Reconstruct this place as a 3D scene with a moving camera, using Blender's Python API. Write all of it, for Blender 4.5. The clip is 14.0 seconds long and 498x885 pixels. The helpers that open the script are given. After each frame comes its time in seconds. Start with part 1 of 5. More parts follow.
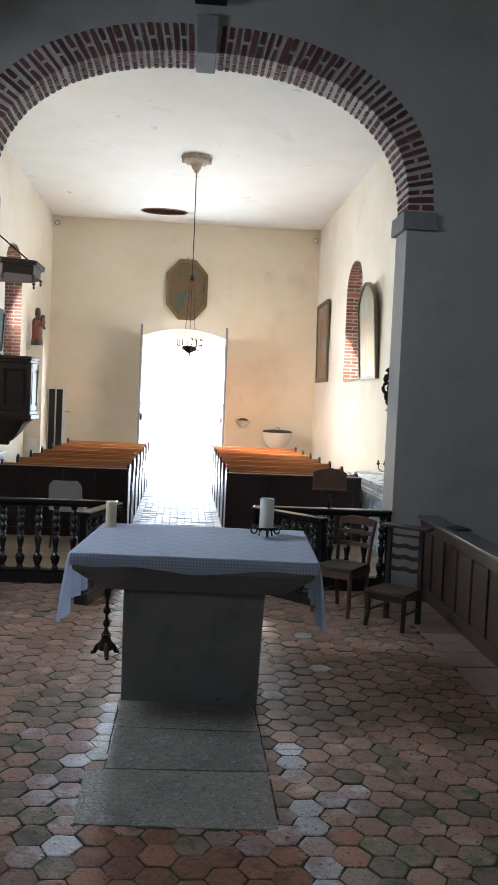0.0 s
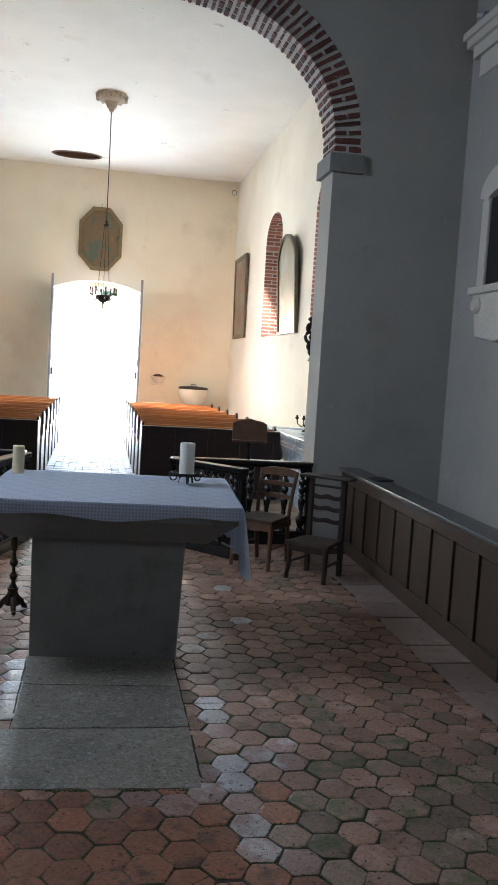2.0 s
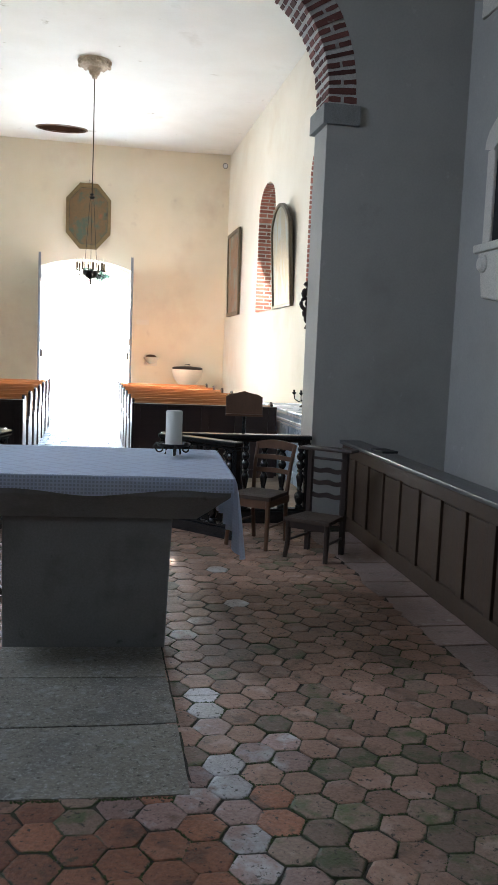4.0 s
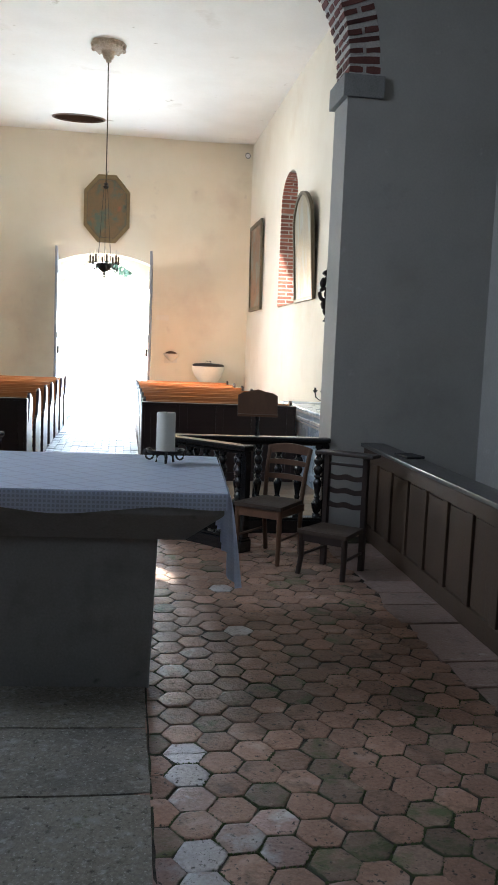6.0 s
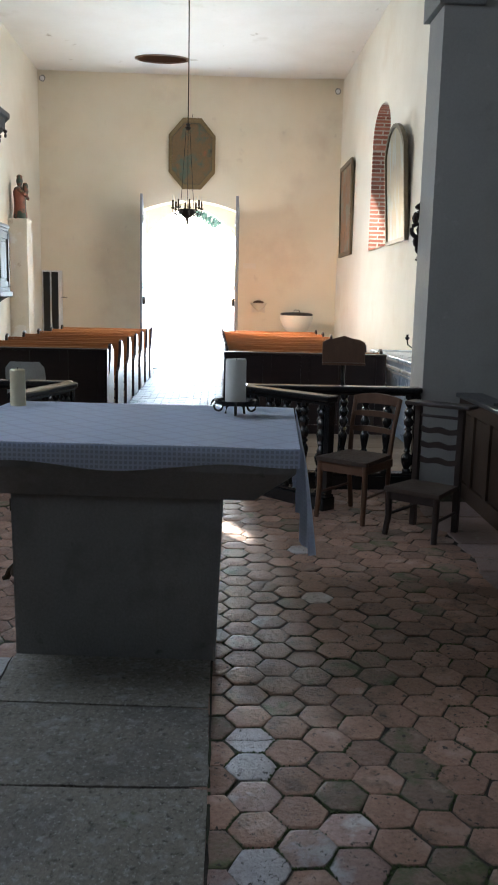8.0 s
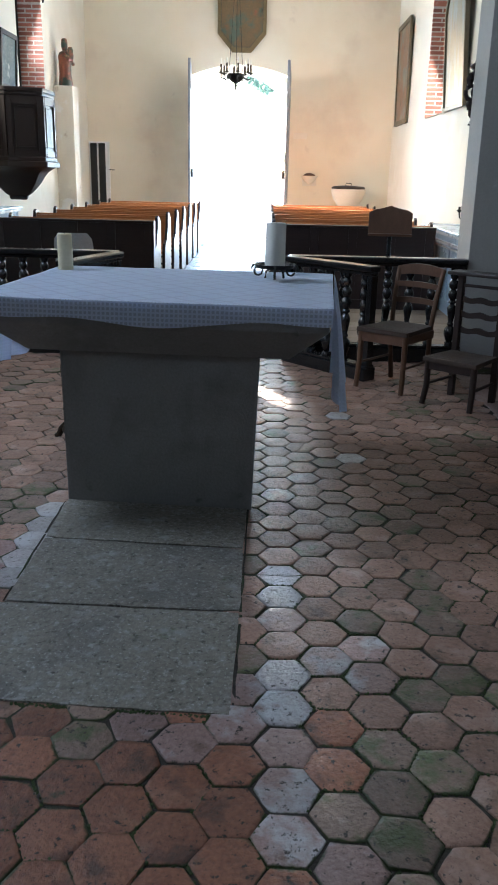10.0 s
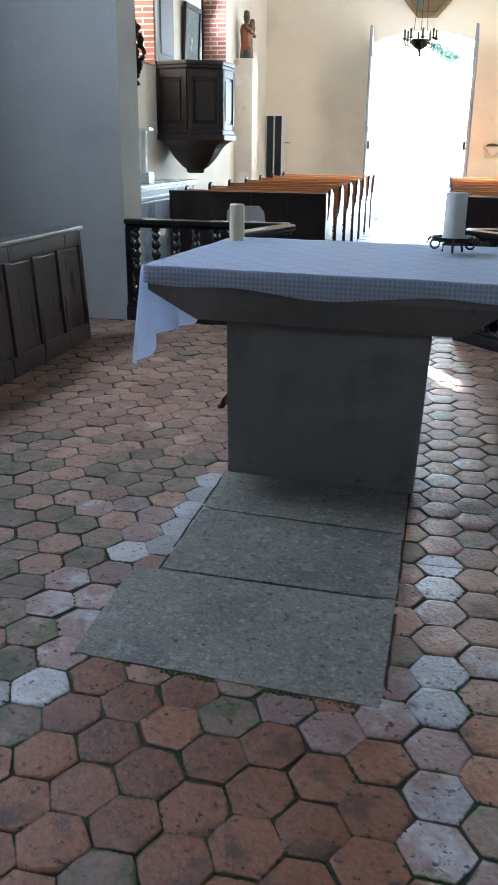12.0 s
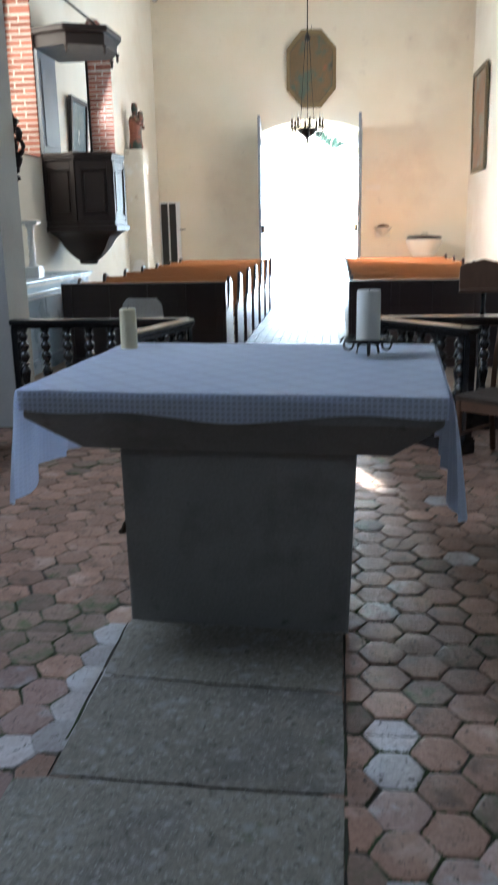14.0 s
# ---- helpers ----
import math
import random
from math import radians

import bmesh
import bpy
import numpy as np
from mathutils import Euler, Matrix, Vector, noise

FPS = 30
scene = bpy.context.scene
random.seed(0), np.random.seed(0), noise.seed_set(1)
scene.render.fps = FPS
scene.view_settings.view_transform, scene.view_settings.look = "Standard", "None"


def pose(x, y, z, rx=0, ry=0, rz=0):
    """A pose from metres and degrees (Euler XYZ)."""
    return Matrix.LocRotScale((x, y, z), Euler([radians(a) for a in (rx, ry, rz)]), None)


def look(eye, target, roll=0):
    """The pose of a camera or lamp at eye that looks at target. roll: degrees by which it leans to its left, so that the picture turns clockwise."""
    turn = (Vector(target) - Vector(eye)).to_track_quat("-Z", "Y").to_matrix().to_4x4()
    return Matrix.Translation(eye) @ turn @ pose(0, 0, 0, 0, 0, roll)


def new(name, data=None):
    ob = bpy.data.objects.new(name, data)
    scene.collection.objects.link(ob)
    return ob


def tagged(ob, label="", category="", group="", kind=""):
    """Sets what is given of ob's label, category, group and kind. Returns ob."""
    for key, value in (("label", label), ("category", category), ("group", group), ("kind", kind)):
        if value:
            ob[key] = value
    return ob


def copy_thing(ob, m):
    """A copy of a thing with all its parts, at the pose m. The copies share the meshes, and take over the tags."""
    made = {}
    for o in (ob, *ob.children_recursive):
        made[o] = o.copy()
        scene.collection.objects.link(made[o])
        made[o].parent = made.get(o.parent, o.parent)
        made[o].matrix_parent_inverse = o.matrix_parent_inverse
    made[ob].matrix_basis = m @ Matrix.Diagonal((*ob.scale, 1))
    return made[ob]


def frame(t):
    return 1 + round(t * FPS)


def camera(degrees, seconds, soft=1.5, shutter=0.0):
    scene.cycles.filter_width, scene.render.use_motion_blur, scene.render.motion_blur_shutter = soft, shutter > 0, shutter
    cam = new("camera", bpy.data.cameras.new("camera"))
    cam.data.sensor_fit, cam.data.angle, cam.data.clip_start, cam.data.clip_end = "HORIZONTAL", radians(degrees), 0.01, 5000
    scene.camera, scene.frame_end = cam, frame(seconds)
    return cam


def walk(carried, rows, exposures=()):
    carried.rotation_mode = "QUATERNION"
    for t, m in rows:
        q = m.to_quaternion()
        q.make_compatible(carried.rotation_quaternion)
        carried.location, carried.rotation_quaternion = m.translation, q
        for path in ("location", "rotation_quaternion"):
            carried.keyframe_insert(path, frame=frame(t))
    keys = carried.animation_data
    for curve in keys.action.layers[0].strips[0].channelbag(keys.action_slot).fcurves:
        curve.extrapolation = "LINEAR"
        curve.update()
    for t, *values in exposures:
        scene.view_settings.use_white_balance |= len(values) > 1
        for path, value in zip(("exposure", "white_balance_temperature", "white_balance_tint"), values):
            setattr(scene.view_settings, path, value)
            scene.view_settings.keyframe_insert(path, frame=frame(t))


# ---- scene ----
cam = camera(33.8, 14.0, 1.15, 0.3)
PATH = [
    (0, (0.041, 0.092, 1.772), (0.202, 2.083, 1.678), 2.5),
    (0.5, (0.023, 0.206, 1.704), (0.231, 2.195, 1.639), 3.5),
    (1, (0.015, 0.296, 1.698), (0.274, 2.277, 1.607), 2.6),
    (1.5, (-0.002, 0.349, 1.687), (0.328, 2.315, 1.534), 3.3),
    (2, (0.031, 0.385, 1.623), (0.405, 2.343, 1.45), 3.5),
    (2.2, (0.065, 0.422, 1.588), (0.442, 2.379, 1.418), 3.5),
    (4.5, (0.191, 0.948, 1.479), (0.569, 2.9, 1.265), 2.2),
    (5, (0.278, 1.118, 1.481), (0.622, 3.078, 1.281), 3.1),
    (5.5, (0.361, 1.24, 1.478), (0.659, 3.208, 1.29), 2.8),
    (6, (0.389, 1.358, 1.469), (0.699, 3.322, 1.251), 2.3),
    (6.5, (0.4, 1.533, 1.471), (0.778, 3.484, 1.245), 1.7),
    (7, (0.413, 1.629, 1.46), (0.771, 3.583, 1.221), 1.3),
    (7.5, (0.485, 1.725, 1.442), (0.661, 3.7, 1.184), 1.2),
    (8, (0.513, 1.742, 1.415), (0.601, 3.71, 1.075), 1.3),
    (10.3, (0.575, 1.55, 1.346), (0.499, 3.44, 0.696), 1.4),
    (10.5, (0.583, 1.544, 1.336), (0.458, 3.425, 0.667), 1.6),
    (11, (0.606, 1.525, 1.331), (0.35, 3.385, 0.641), 1.1),
    (11.5, (0.597, 1.546, 1.332), (0.257, 3.393, 0.644), 1.0),
    (12, (0.547, 1.651, 1.336), (0.139, 3.487, 0.656), 0.6),
    (12.5, (0.469, 1.755, 1.346), (0.009, 3.586, 0.684), -1.0),
    (13, (0.446, 1.846, 1.349), (0.036, 3.68, 0.664), -3.2),
    (13.5, (0.453, 1.997, 1.336), (0.148, 3.829, 0.595), -3.7),
    (13.8, (0.493, 2.097, 1.374), (0.232, 3.977, 0.742), -3.0),
    (14, (0.478, 2.149, 1.399), (0.273, 4.073, 0.894), -1.1),
]
walk(cam, [(t, look(eye, target, roll)) for t, eye, target, roll in PATH], [(0.0, 4.1, 6450, 10), (4.5, 4.28, 6330, 9), (6.0, 4.12, 6350, 9), (7.0, 4.16, 6330, 9), (7.6, 4.05, 6330, 9), (8.2, 3.82, 6280, 8), (10.3, 4.38, 5880, 7), (11.5, 4.56, 5830, 7), (13.5, 4.64, 5830, 6), (14.0, 4.3, 5950, 7)])

# ---- world, sun and the light of the windows ----
SUN_WAY = Vector((0.3946, -0.8362, -0.3812)).normalized()
world = bpy.data.worlds.new("sky")
scene.world = world
world.use_nodes = True
wn = world.node_tree.nodes
sky = wn.new("ShaderNodeTexSky")
sky.sky_type, sky.sun_disc = "NISHITA", False
sky.sun_elevation = math.asin(-SUN_WAY.z)
sky.sun_rotation = math.atan2(-SUN_WAY.x, -SUN_WAY.y)
world.node_tree.links.new(sky.outputs[0], wn["Background"].inputs[0])
wn["Background"].inputs[1].default_value = 0.12

sun = new("sun", bpy.data.lights.new("sun", "SUN"))
sun.data.energy, sun.data.angle, sun.data.color = 5.0, radians(0.6), (1.0, 0.93, 0.82)
sun.matrix_world = look((0, 40, 30), Vector((0, 40, 30)) + SUN_WAY)


def window_light(name, place, target, width, height, watts, colour=(0.92, 0.96, 1.0), spread=180):
    """The sky's light in an opening."""
    ob = new(name, bpy.data.lights.new(name, "AREA"))
    ob.data.shape, ob.data.size, ob.data.size_y, ob.data.energy, ob.data.color = "RECTANGLE", width, height, watts, colour
    ob.data.spread = radians(spread)
    ob.matrix_world = look(place, target)
    return ob


window_light("door_daylight", (0, 19.62, 1.20), (0, 10, 1.0), 1.8, 2.3, 25, (0.55, 0.78, 1.0))
window_light("window_daylight", (-3.44, 11.75, 3.25), (0, 11.75, 3.0), 1.1, 1.7, 2.4, (1.0, 0.90, 0.74))
window_light("window_daylight", (-3.40, 15.30, 3.30), (3.0, 15.9, 0.4), 1.1, 1.7, 8.5, (0.98, 0.96, 0.92), 112)
window_light("window_daylight", (3.42, 11.25, 3.25), (0, 11.25, 3.25), 1.1, 1.7, 0.9, (0.85, 0.93, 1.0))
window_light("window_daylight", (3.03, 15.0, 3.20), (0, 15.3, 1.6), 1.1, 1.6, 4.0, (1.0, 0.93, 0.82))
window_light("chancel_daylight", (-3.72, 5.6, 3.7), (1.6, 5.6, 0.6), 1.3, 1.9, 9.8, (0.70, 0.81, 1.0), 145)
window_light("chancel_daylight", (3.72, 1.7, 3.0), (0, 2.4, 1.5), 1.0, 1.9, 1.9, (0.70, 0.81, 1.0), 150)


# ---- materials ----
def material(name, a, b, scale=6.0, rough=0.7, bump=0.15, fine=90.0, metal=0.0, stain=None, stain_scale=1.3, stain_at=0.62, vary=0.0, island=False, stretch=(1, 1, 1), coat=0.0, spread=0.1, layers=(), mottle=0.35, moss=None, moss_reach=0.3):
    """Two tones mixed by noise, fine grain as relief, stains with edges of their own, and a shift of value from piece to piece."""
    m = bpy.data.materials.new(name)
    m.use_nodes = True
    nt = m.node_tree
    n, link = nt.nodes, nt.links.new
    p = n["Principled BSDF"]
    tc = n.new("ShaderNodeTexCoord")
    mp = n.new("ShaderNodeMapping")
    mp.inputs["Scale"].default_value = stretch
    link(tc.outputs["Object"], mp.inputs[0])
    geo = n.new("ShaderNodeNewGeometry")
    info = n.new("ShaderNodeObjectInfo")
    rnd = geo.outputs["Random Per Island"] if island else info.outputs["Random"]
    if vary:
        off = n.new("ShaderNodeVectorMath")
        off.operation = "MULTIPLY_ADD"
        sc = n.new("ShaderNodeCombineXYZ")
        for k in range(3):
            link(rnd, sc.inputs[k])
        link(sc.outputs[0], off.inputs[0])
        off.inputs[1].default_value = (37.0, 53.0, 71.0)
        link(mp.outputs[0], off.inputs[2])
        vec = off.outputs[0]
    else:
        vec = mp.outputs[0]

    def noise_node(s, detail=5.0, rough_=0.6):
        t = n.new("ShaderNodeTexNoise")
        t.inputs["Scale"].default_value, t.inputs["Detail"].default_value, t.inputs["Roughness"].default_value = s, detail, rough_
        link(vec, t.inputs["Vector"])
        return t.outputs[0]

    def ramp(src, lo, hi):
        r = n.new("ShaderNodeMapRange")
        r.inputs["From Min"].default_value, r.inputs["From Max"].default_value = lo, hi
        link(src, r.inputs["Value"])
        return r.outputs[0]

    def mix(fac, c1, c2, mode="MIX"):
        x = n.new("ShaderNodeMix")
        x.data_type, x.blend_type = "RGBA", mode
        for sock, v in ((x.inputs[0], fac), (x.inputs[6], c1), (x.inputs[7], c2)):
            if isinstance(v, (int, float)):
                sock.default_value = v
            elif isinstance(v, tuple):
                sock.default_value = (*v, 1)
            else:
                link(v, sock)
        return x.outputs[2]

    big = noise_node(scale)
    col = mix(ramp(big, 0.5 - spread * 2, 0.5 + spread * 2), a, b)
    grain = noise_node(fine, 3.0)
    col = mix(mottle, col, mix(ramp(grain, 0.3, 0.7), tuple(v * 0.6 for v in a), tuple(min(1, v * 1.25) for v in b)))
    if stain:
        st = noise_node(stain_scale, 7.0, 0.65)
        col = mix(ramp(st, stain_at, stain_at + 0.09), col, stain)
    for tone, s_, at_, wide in layers:
        col = mix(ramp(noise_node(s_, 6.0, 0.62), at_, at_ + wide), col, tone)
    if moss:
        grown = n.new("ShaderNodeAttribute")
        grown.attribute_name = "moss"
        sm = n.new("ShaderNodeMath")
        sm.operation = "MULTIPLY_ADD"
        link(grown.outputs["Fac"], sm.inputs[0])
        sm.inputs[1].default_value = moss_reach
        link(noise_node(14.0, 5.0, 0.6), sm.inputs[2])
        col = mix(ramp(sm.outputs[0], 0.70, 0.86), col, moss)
    if vary:
        val = n.new("ShaderNodeHueSaturation")
        link(ramp(rnd, 0, 1), val.inputs["Value"])
        r = val.inputs["Value"].links[0].from_node
        r.inputs["To Min"].default_value, r.inputs["To Max"].default_value = 1 - vary, 1 + vary
        link(col, val.inputs["Color"])
        col = val.outputs[0]
    link(col, p.inputs["Base Color"])
    p.inputs["Metallic"].default_value = metal
    rr = n.new("ShaderNodeMapRange")
    rr.inputs["To Min"].default_value, rr.inputs["To Max"].default_value = max(0.03, rough - 0.12), min(1, rough + 0.12)
    link(big, rr.inputs["Value"])
    link(rr.outputs[0], p.inputs["Roughness"])
    if coat:
        p.inputs["Coat Weight"].default_value, p.inputs["Coat Roughness"].default_value = coat, 0.25
    if bump:
        bp = n.new("ShaderNodeBump")
        bp.inputs["Strength"].default_value, bp.inputs["Distance"].default_value = bump, 0.01
        add = n.new("ShaderNodeMath")
        add.operation = "MULTIPLY_ADD"
        add.inputs[1].default_value = 0.8
        link(grain, add.inputs[0])
        link(big, add.inputs[2])
        link(add.outputs[0], bp.inputs["Height"])
        link(bp.outputs[0], p.inputs["Normal"])
    return m


M = {}
M["plaster_nave"] = material("cream_limewash", (0.76, 0.69, 0.55), (0.82, 0.76, 0.64), 1.1, 0.9, 0.12, 60, mottle=0.08, layers=(((0.66, 0.57, 0.46), 0.8, 0.54, 0.25), ((0.60, 0.53, 0.44), 2.5, 0.66, 0.12)))
M["plaster_side"] = material("white_limewash", (0.75, 0.70, 0.60), (0.82, 0.78, 0.69), 1.2, 0.9, 0.15, 60, mottle=0.08, layers=(((0.70, 0.62, 0.50), 0.9, 0.55, 0.25),))
# whitish limewash, the chancel's dim light put into its grey
M["plaster_chancel"] = material("dimmed_limewash", (0.375, 0.365, 0.335), (0.445, 0.433, 0.398), 1.6, 0.9, 0.18, 50, mottle=0.1, layers=(((0.30, 0.287, 0.262), 0.8, 0.52, 0.22), ((0.32, 0.305, 0.285), 2.2, 0.66, 0.14), ((0.50, 0.49, 0.47), 3.1, 0.66, 0.08)))
M["plaster_peel"] = material("peeling_cream_plaster", (0.70, 0.64, 0.53), (0.80, 0.75, 0.66), 1.4, 0.9, 0.3, 60, mottle=0.08, layers=(((0.52, 0.42, 0.32), 3.2, 0.60, 0.06), ((0.84, 0.82, 0.78), 2.1, 0.58, 0.05)))
M["ceiling"] = material("white_ceiling_plaster", (0.78, 0.76, 0.72), (0.84, 0.83, 0.80), 1.2, 0.9, 0.06, 50, mottle=0.06, layers=(((0.66, 0.63, 0.58), 1.2, 0.62, 0.15), ((0.48, 0.44, 0.38), 3.0, 0.67, 0.06)))
TILE_KINDS = {
    "tile": ((0.205, 0.080, 0.045), (0.325, 0.138, 0.078), 0.52, (((0.37, 0.20, 0.14), 6.0, 0.55, 0.20), ((0.115, 0.062, 0.042), 8.0, 0.55, 0.14), ((0.075, 0.072, 0.036), 10.0, 0.62, 0.10))),
    "tile_brown": ((0.27, 0.15, 0.102), (0.35, 0.208, 0.15), 0.56, (((0.45, 0.325, 0.265), 6.0, 0.54, 0.20), ((0.15, 0.09, 0.06), 8.0, 0.55, 0.14), ((0.085, 0.078, 0.042), 13.0, 0.66, 0.07))),
    "tile_pale": ((0.40, 0.35, 0.34), (0.50, 0.47, 0.47), 0.44, (((0.58, 0.58, 0.60), 6.0, 0.50, 0.16), ((0.26, 0.17, 0.14), 8.0, 0.61, 0.10))),
    "tile_chalked": ((0.28, 0.165, 0.135), (0.35, 0.235, 0.205), 0.48, (((0.47, 0.45, 0.45), 6.0, 0.51, 0.14), ((0.19, 0.115, 0.09), 9.0, 0.60, 0.10))),
    "tile_mossy": ((0.19, 0.125, 0.092), (0.25, 0.17, 0.128), 0.56, (((0.095, 0.108, 0.042), 9.0, 0.50, 0.14), ((0.36, 0.28, 0.225), 10.0, 0.60, 0.14))),
}
for kind, (a_, b_, r_, more) in TILE_KINDS.items():
    for joined in (False, True):
        key = kind.replace("tile", "tile_rest") if joined else kind
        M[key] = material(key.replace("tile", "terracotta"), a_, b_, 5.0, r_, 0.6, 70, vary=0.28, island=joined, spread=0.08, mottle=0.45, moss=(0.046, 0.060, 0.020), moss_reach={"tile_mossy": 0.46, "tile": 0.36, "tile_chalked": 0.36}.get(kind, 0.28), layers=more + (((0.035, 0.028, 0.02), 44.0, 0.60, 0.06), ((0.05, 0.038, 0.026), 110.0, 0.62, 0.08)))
M["border_stone"] = material("brown_border_stone", (0.24, 0.165, 0.14), (0.34, 0.25, 0.22), 5.0, 0.42, 0.7, 70, vary=0.18, layers=(((0.12, 0.10, 0.08), 9.0, 0.58, 0.12), ((0.40, 0.35, 0.32), 14.0, 0.60, 0.12)))
M["joint"] = material("earthy_mortar_joint", (0.032, 0.026, 0.02), (0.055, 0.045, 0.034), 5.0, 0.95, 0.8, 120, mottle=0.5, layers=(((0.036, 0.050, 0.018), 2.2, 0.50, 0.10), ((0.16, 0.145, 0.125), 7.0, 0.62, 0.06), ((0.015, 0.012, 0.009), 11.0, 0.56, 0.08)))
M["slab"] = material("worn_grey_stone", (0.165, 0.148, 0.118), (0.245, 0.223, 0.182), 2.4, 0.52, 0.7, 60, vary=0.12, spread=0.1, mottle=0.5, layers=(((0.115, 0.107, 0.098), 2.6, 0.52, 0.2), ((0.29, 0.282, 0.262), 13.0, 0.55, 0.14), ((0.35, 0.34, 0.315), 34.0, 0.57, 0.12), ((0.07, 0.06, 0.048), 38.0, 0.56, 0.12), ((0.42, 0.41, 0.38), 85.0, 0.58, 0.10), ((0.085, 0.10, 0.045), 6.0, 0.66, 0.07), ((0.04, 0.034, 0.028), 70.0, 0.66, 0.05)))
M["altar"] = material("grey_cement_stone", (0.205, 0.20, 0.19), (0.285, 0.28, 0.268), 1.8, 0.72, 0.3, 90, mottle=0.2, layers=(((0.145, 0.14, 0.13), 2.4, 0.50, 0.22), ((0.29, 0.28, 0.265), 1.6, 0.58, 0.16), ((0.10, 0.097, 0.09), 9.0, 0.64, 0.12)))
M["flagstone"] = material("pale_bounce_flagstone", (0.50, 0.46, 0.39), (0.62, 0.58, 0.50), 3.0, 0.6, 0.25, vary=0.1)
M["stone"] = material("grey_cut_stone", (0.20, 0.20, 0.195), (0.29, 0.29, 0.28), 6.0, 0.8, 0.3)
M["stone_pale"] = material("pale_limestone", (0.66, 0.62, 0.54), (0.76, 0.72, 0.64), 4.0, 0.8, 0.25, stain=(0.55, 0.48, 0.38), stain_scale=3.0)
M["rose"] = material("aged_plaster_moulding", (0.40, 0.31, 0.23), (0.54, 0.45, 0.36), 14.0, 0.85, 0.5, 60, mottle=0.4, layers=(((0.26, 0.19, 0.13), 18.0, 0.55, 0.12),))
M["brick"] = material("red_brick", (0.25, 0.088, 0.064), (0.35, 0.142, 0.104), 9.0, 0.85, 0.5, 90, stain=(0.42, 0.30, 0.25), stain_scale=9.0, stain_at=0.64, vary=0.3)
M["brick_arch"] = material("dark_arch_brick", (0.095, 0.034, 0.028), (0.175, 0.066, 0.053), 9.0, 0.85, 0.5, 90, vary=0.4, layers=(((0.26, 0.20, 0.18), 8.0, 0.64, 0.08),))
# left stall's oak, lightened and greyed in colour for the sheen on it
M["stall_sheen"] = material("sheen_greyed_oak_panelling", (0.058, 0.043, 0.039), (0.108, 0.082, 0.075), 2.5, 0.3, 0.12, 55, stretch=(5, 5, 0.7))
M["mortar"] = material("lime_mortar", (0.44, 0.42, 0.39), (0.57, 0.545, 0.51), 14.0, 0.95, 0.5)
# grey brick with the door's blue sheen tinted into its colour
M["paver"] = material("blue_sheen_grey_paver", (0.06, 0.07, 0.095), (0.10, 0.116, 0.15), 7.0, 0.58, 0.8, 70, vary=0.2)
M["paver_rest"] = material("blue_sheen_grey_paving", (0.06, 0.07, 0.095), (0.10, 0.116, 0.15), 7.0, 0.58, 0.8, 70, vary=0.2, island=True)
M["black_wood"] = material("black_painted_wood", (0.007, 0.008, 0.009), (0.012, 0.013, 0.014), 8.0, 0.18, 0.03, coat=0.4, mottle=0.1)
M["dark_wood"] = material("dark_walnut", (0.014, 0.008, 0.008), (0.028, 0.017, 0.016), 3.0, 0.54, 0.12, 60, stretch=(6, 6, 1))
M["chair_wood"] = material("brown_stained_wood", (0.095, 0.046, 0.026), (0.155, 0.08, 0.046), 3.0, 0.42, 0.12, 60, stretch=(6, 6, 1))
M["prie_wood"] = material("dark_brown_stained_wood", (0.018, 0.011, 0.009), (0.034, 0.02, 0.015), 3.0, 0.42, 0.12, 60, stretch=(6, 6, 1))
M["rush"] = material("woven_rush", (0.034, 0.021, 0.014), (0.065, 0.04, 0.026), 4.0, 0.7, 0.6, 45, stretch=(1, 12, 1))
M["stall_wood"] = material("faded_oak_panelling", (0.04, 0.023, 0.014), (0.078, 0.048, 0.030), 2.5, 0.66, 0.25, 55, stain=(0.13, 0.095, 0.07), stain_scale=2.6, stain_at=0.66, stretch=(5, 5, 0.7))
M["cap_wood"] = material("greyed_oak_ledge", (0.05, 0.05, 0.052), (0.09, 0.09, 0.092), 3.0, 0.36, 0.15, 55, stretch=(5, 0.7, 5))
M["pine"] = material("varnished_orange_pine", (0.40, 0.145, 0.045), (0.53, 0.225, 0.08), 2.0, 0.52, 0.1, 40, stain=(0.30, 0.09, 0.025), stain_scale=3.0, stain_at=0.66, stretch=(0.6, 8, 8))
M["pew_dark"] = material("dark_stained_pew_wood", (0.017, 0.009, 0.009), (0.032, 0.017, 0.017), 2.0, 0.36, 0.02, 40, stretch=(0.6, 8, 8))
# pale blue-grey paint, its blue raised for the daylight from the door
M["blue_paint"] = material("door_lit_blue_grey_paint", (0.40, 0.52, 0.64), (0.50, 0.60, 0.70), 3.0, 0.28, 0.1)
M["grey_blue"] = material("grey_blue_board_paint", (0.16, 0.18, 0.21), (0.23, 0.25, 0.29), 3.0, 0.5, 0.1)
M["white_paint"] = material("white_paint", (0.72, 0.74, 0.76), (0.80, 0.81, 0.82), 3.0, 0.28, 0.08)
M["iron"] = material("black_iron", (0.012, 0.012, 0.013), (0.025, 0.024, 0.023), 20.0, 0.45, 0.2, metal=0.6)
M["bronze"] = material("dark_bronze", (0.03, 0.022, 0.014), (0.06, 0.045, 0.028), 15.0, 0.4, 0.2, metal=0.7)
M["wax"] = material("cream_wax", (0.72, 0.69, 0.60), (0.80, 0.78, 0.70), 6.0, 0.45, 0.08, mottle=0.06)
M["wax_yellow"] = material("yellowed_wax", (0.70, 0.60, 0.38), (0.78, 0.70, 0.48), 6.0, 0.45, 0.08, mottle=0.06)
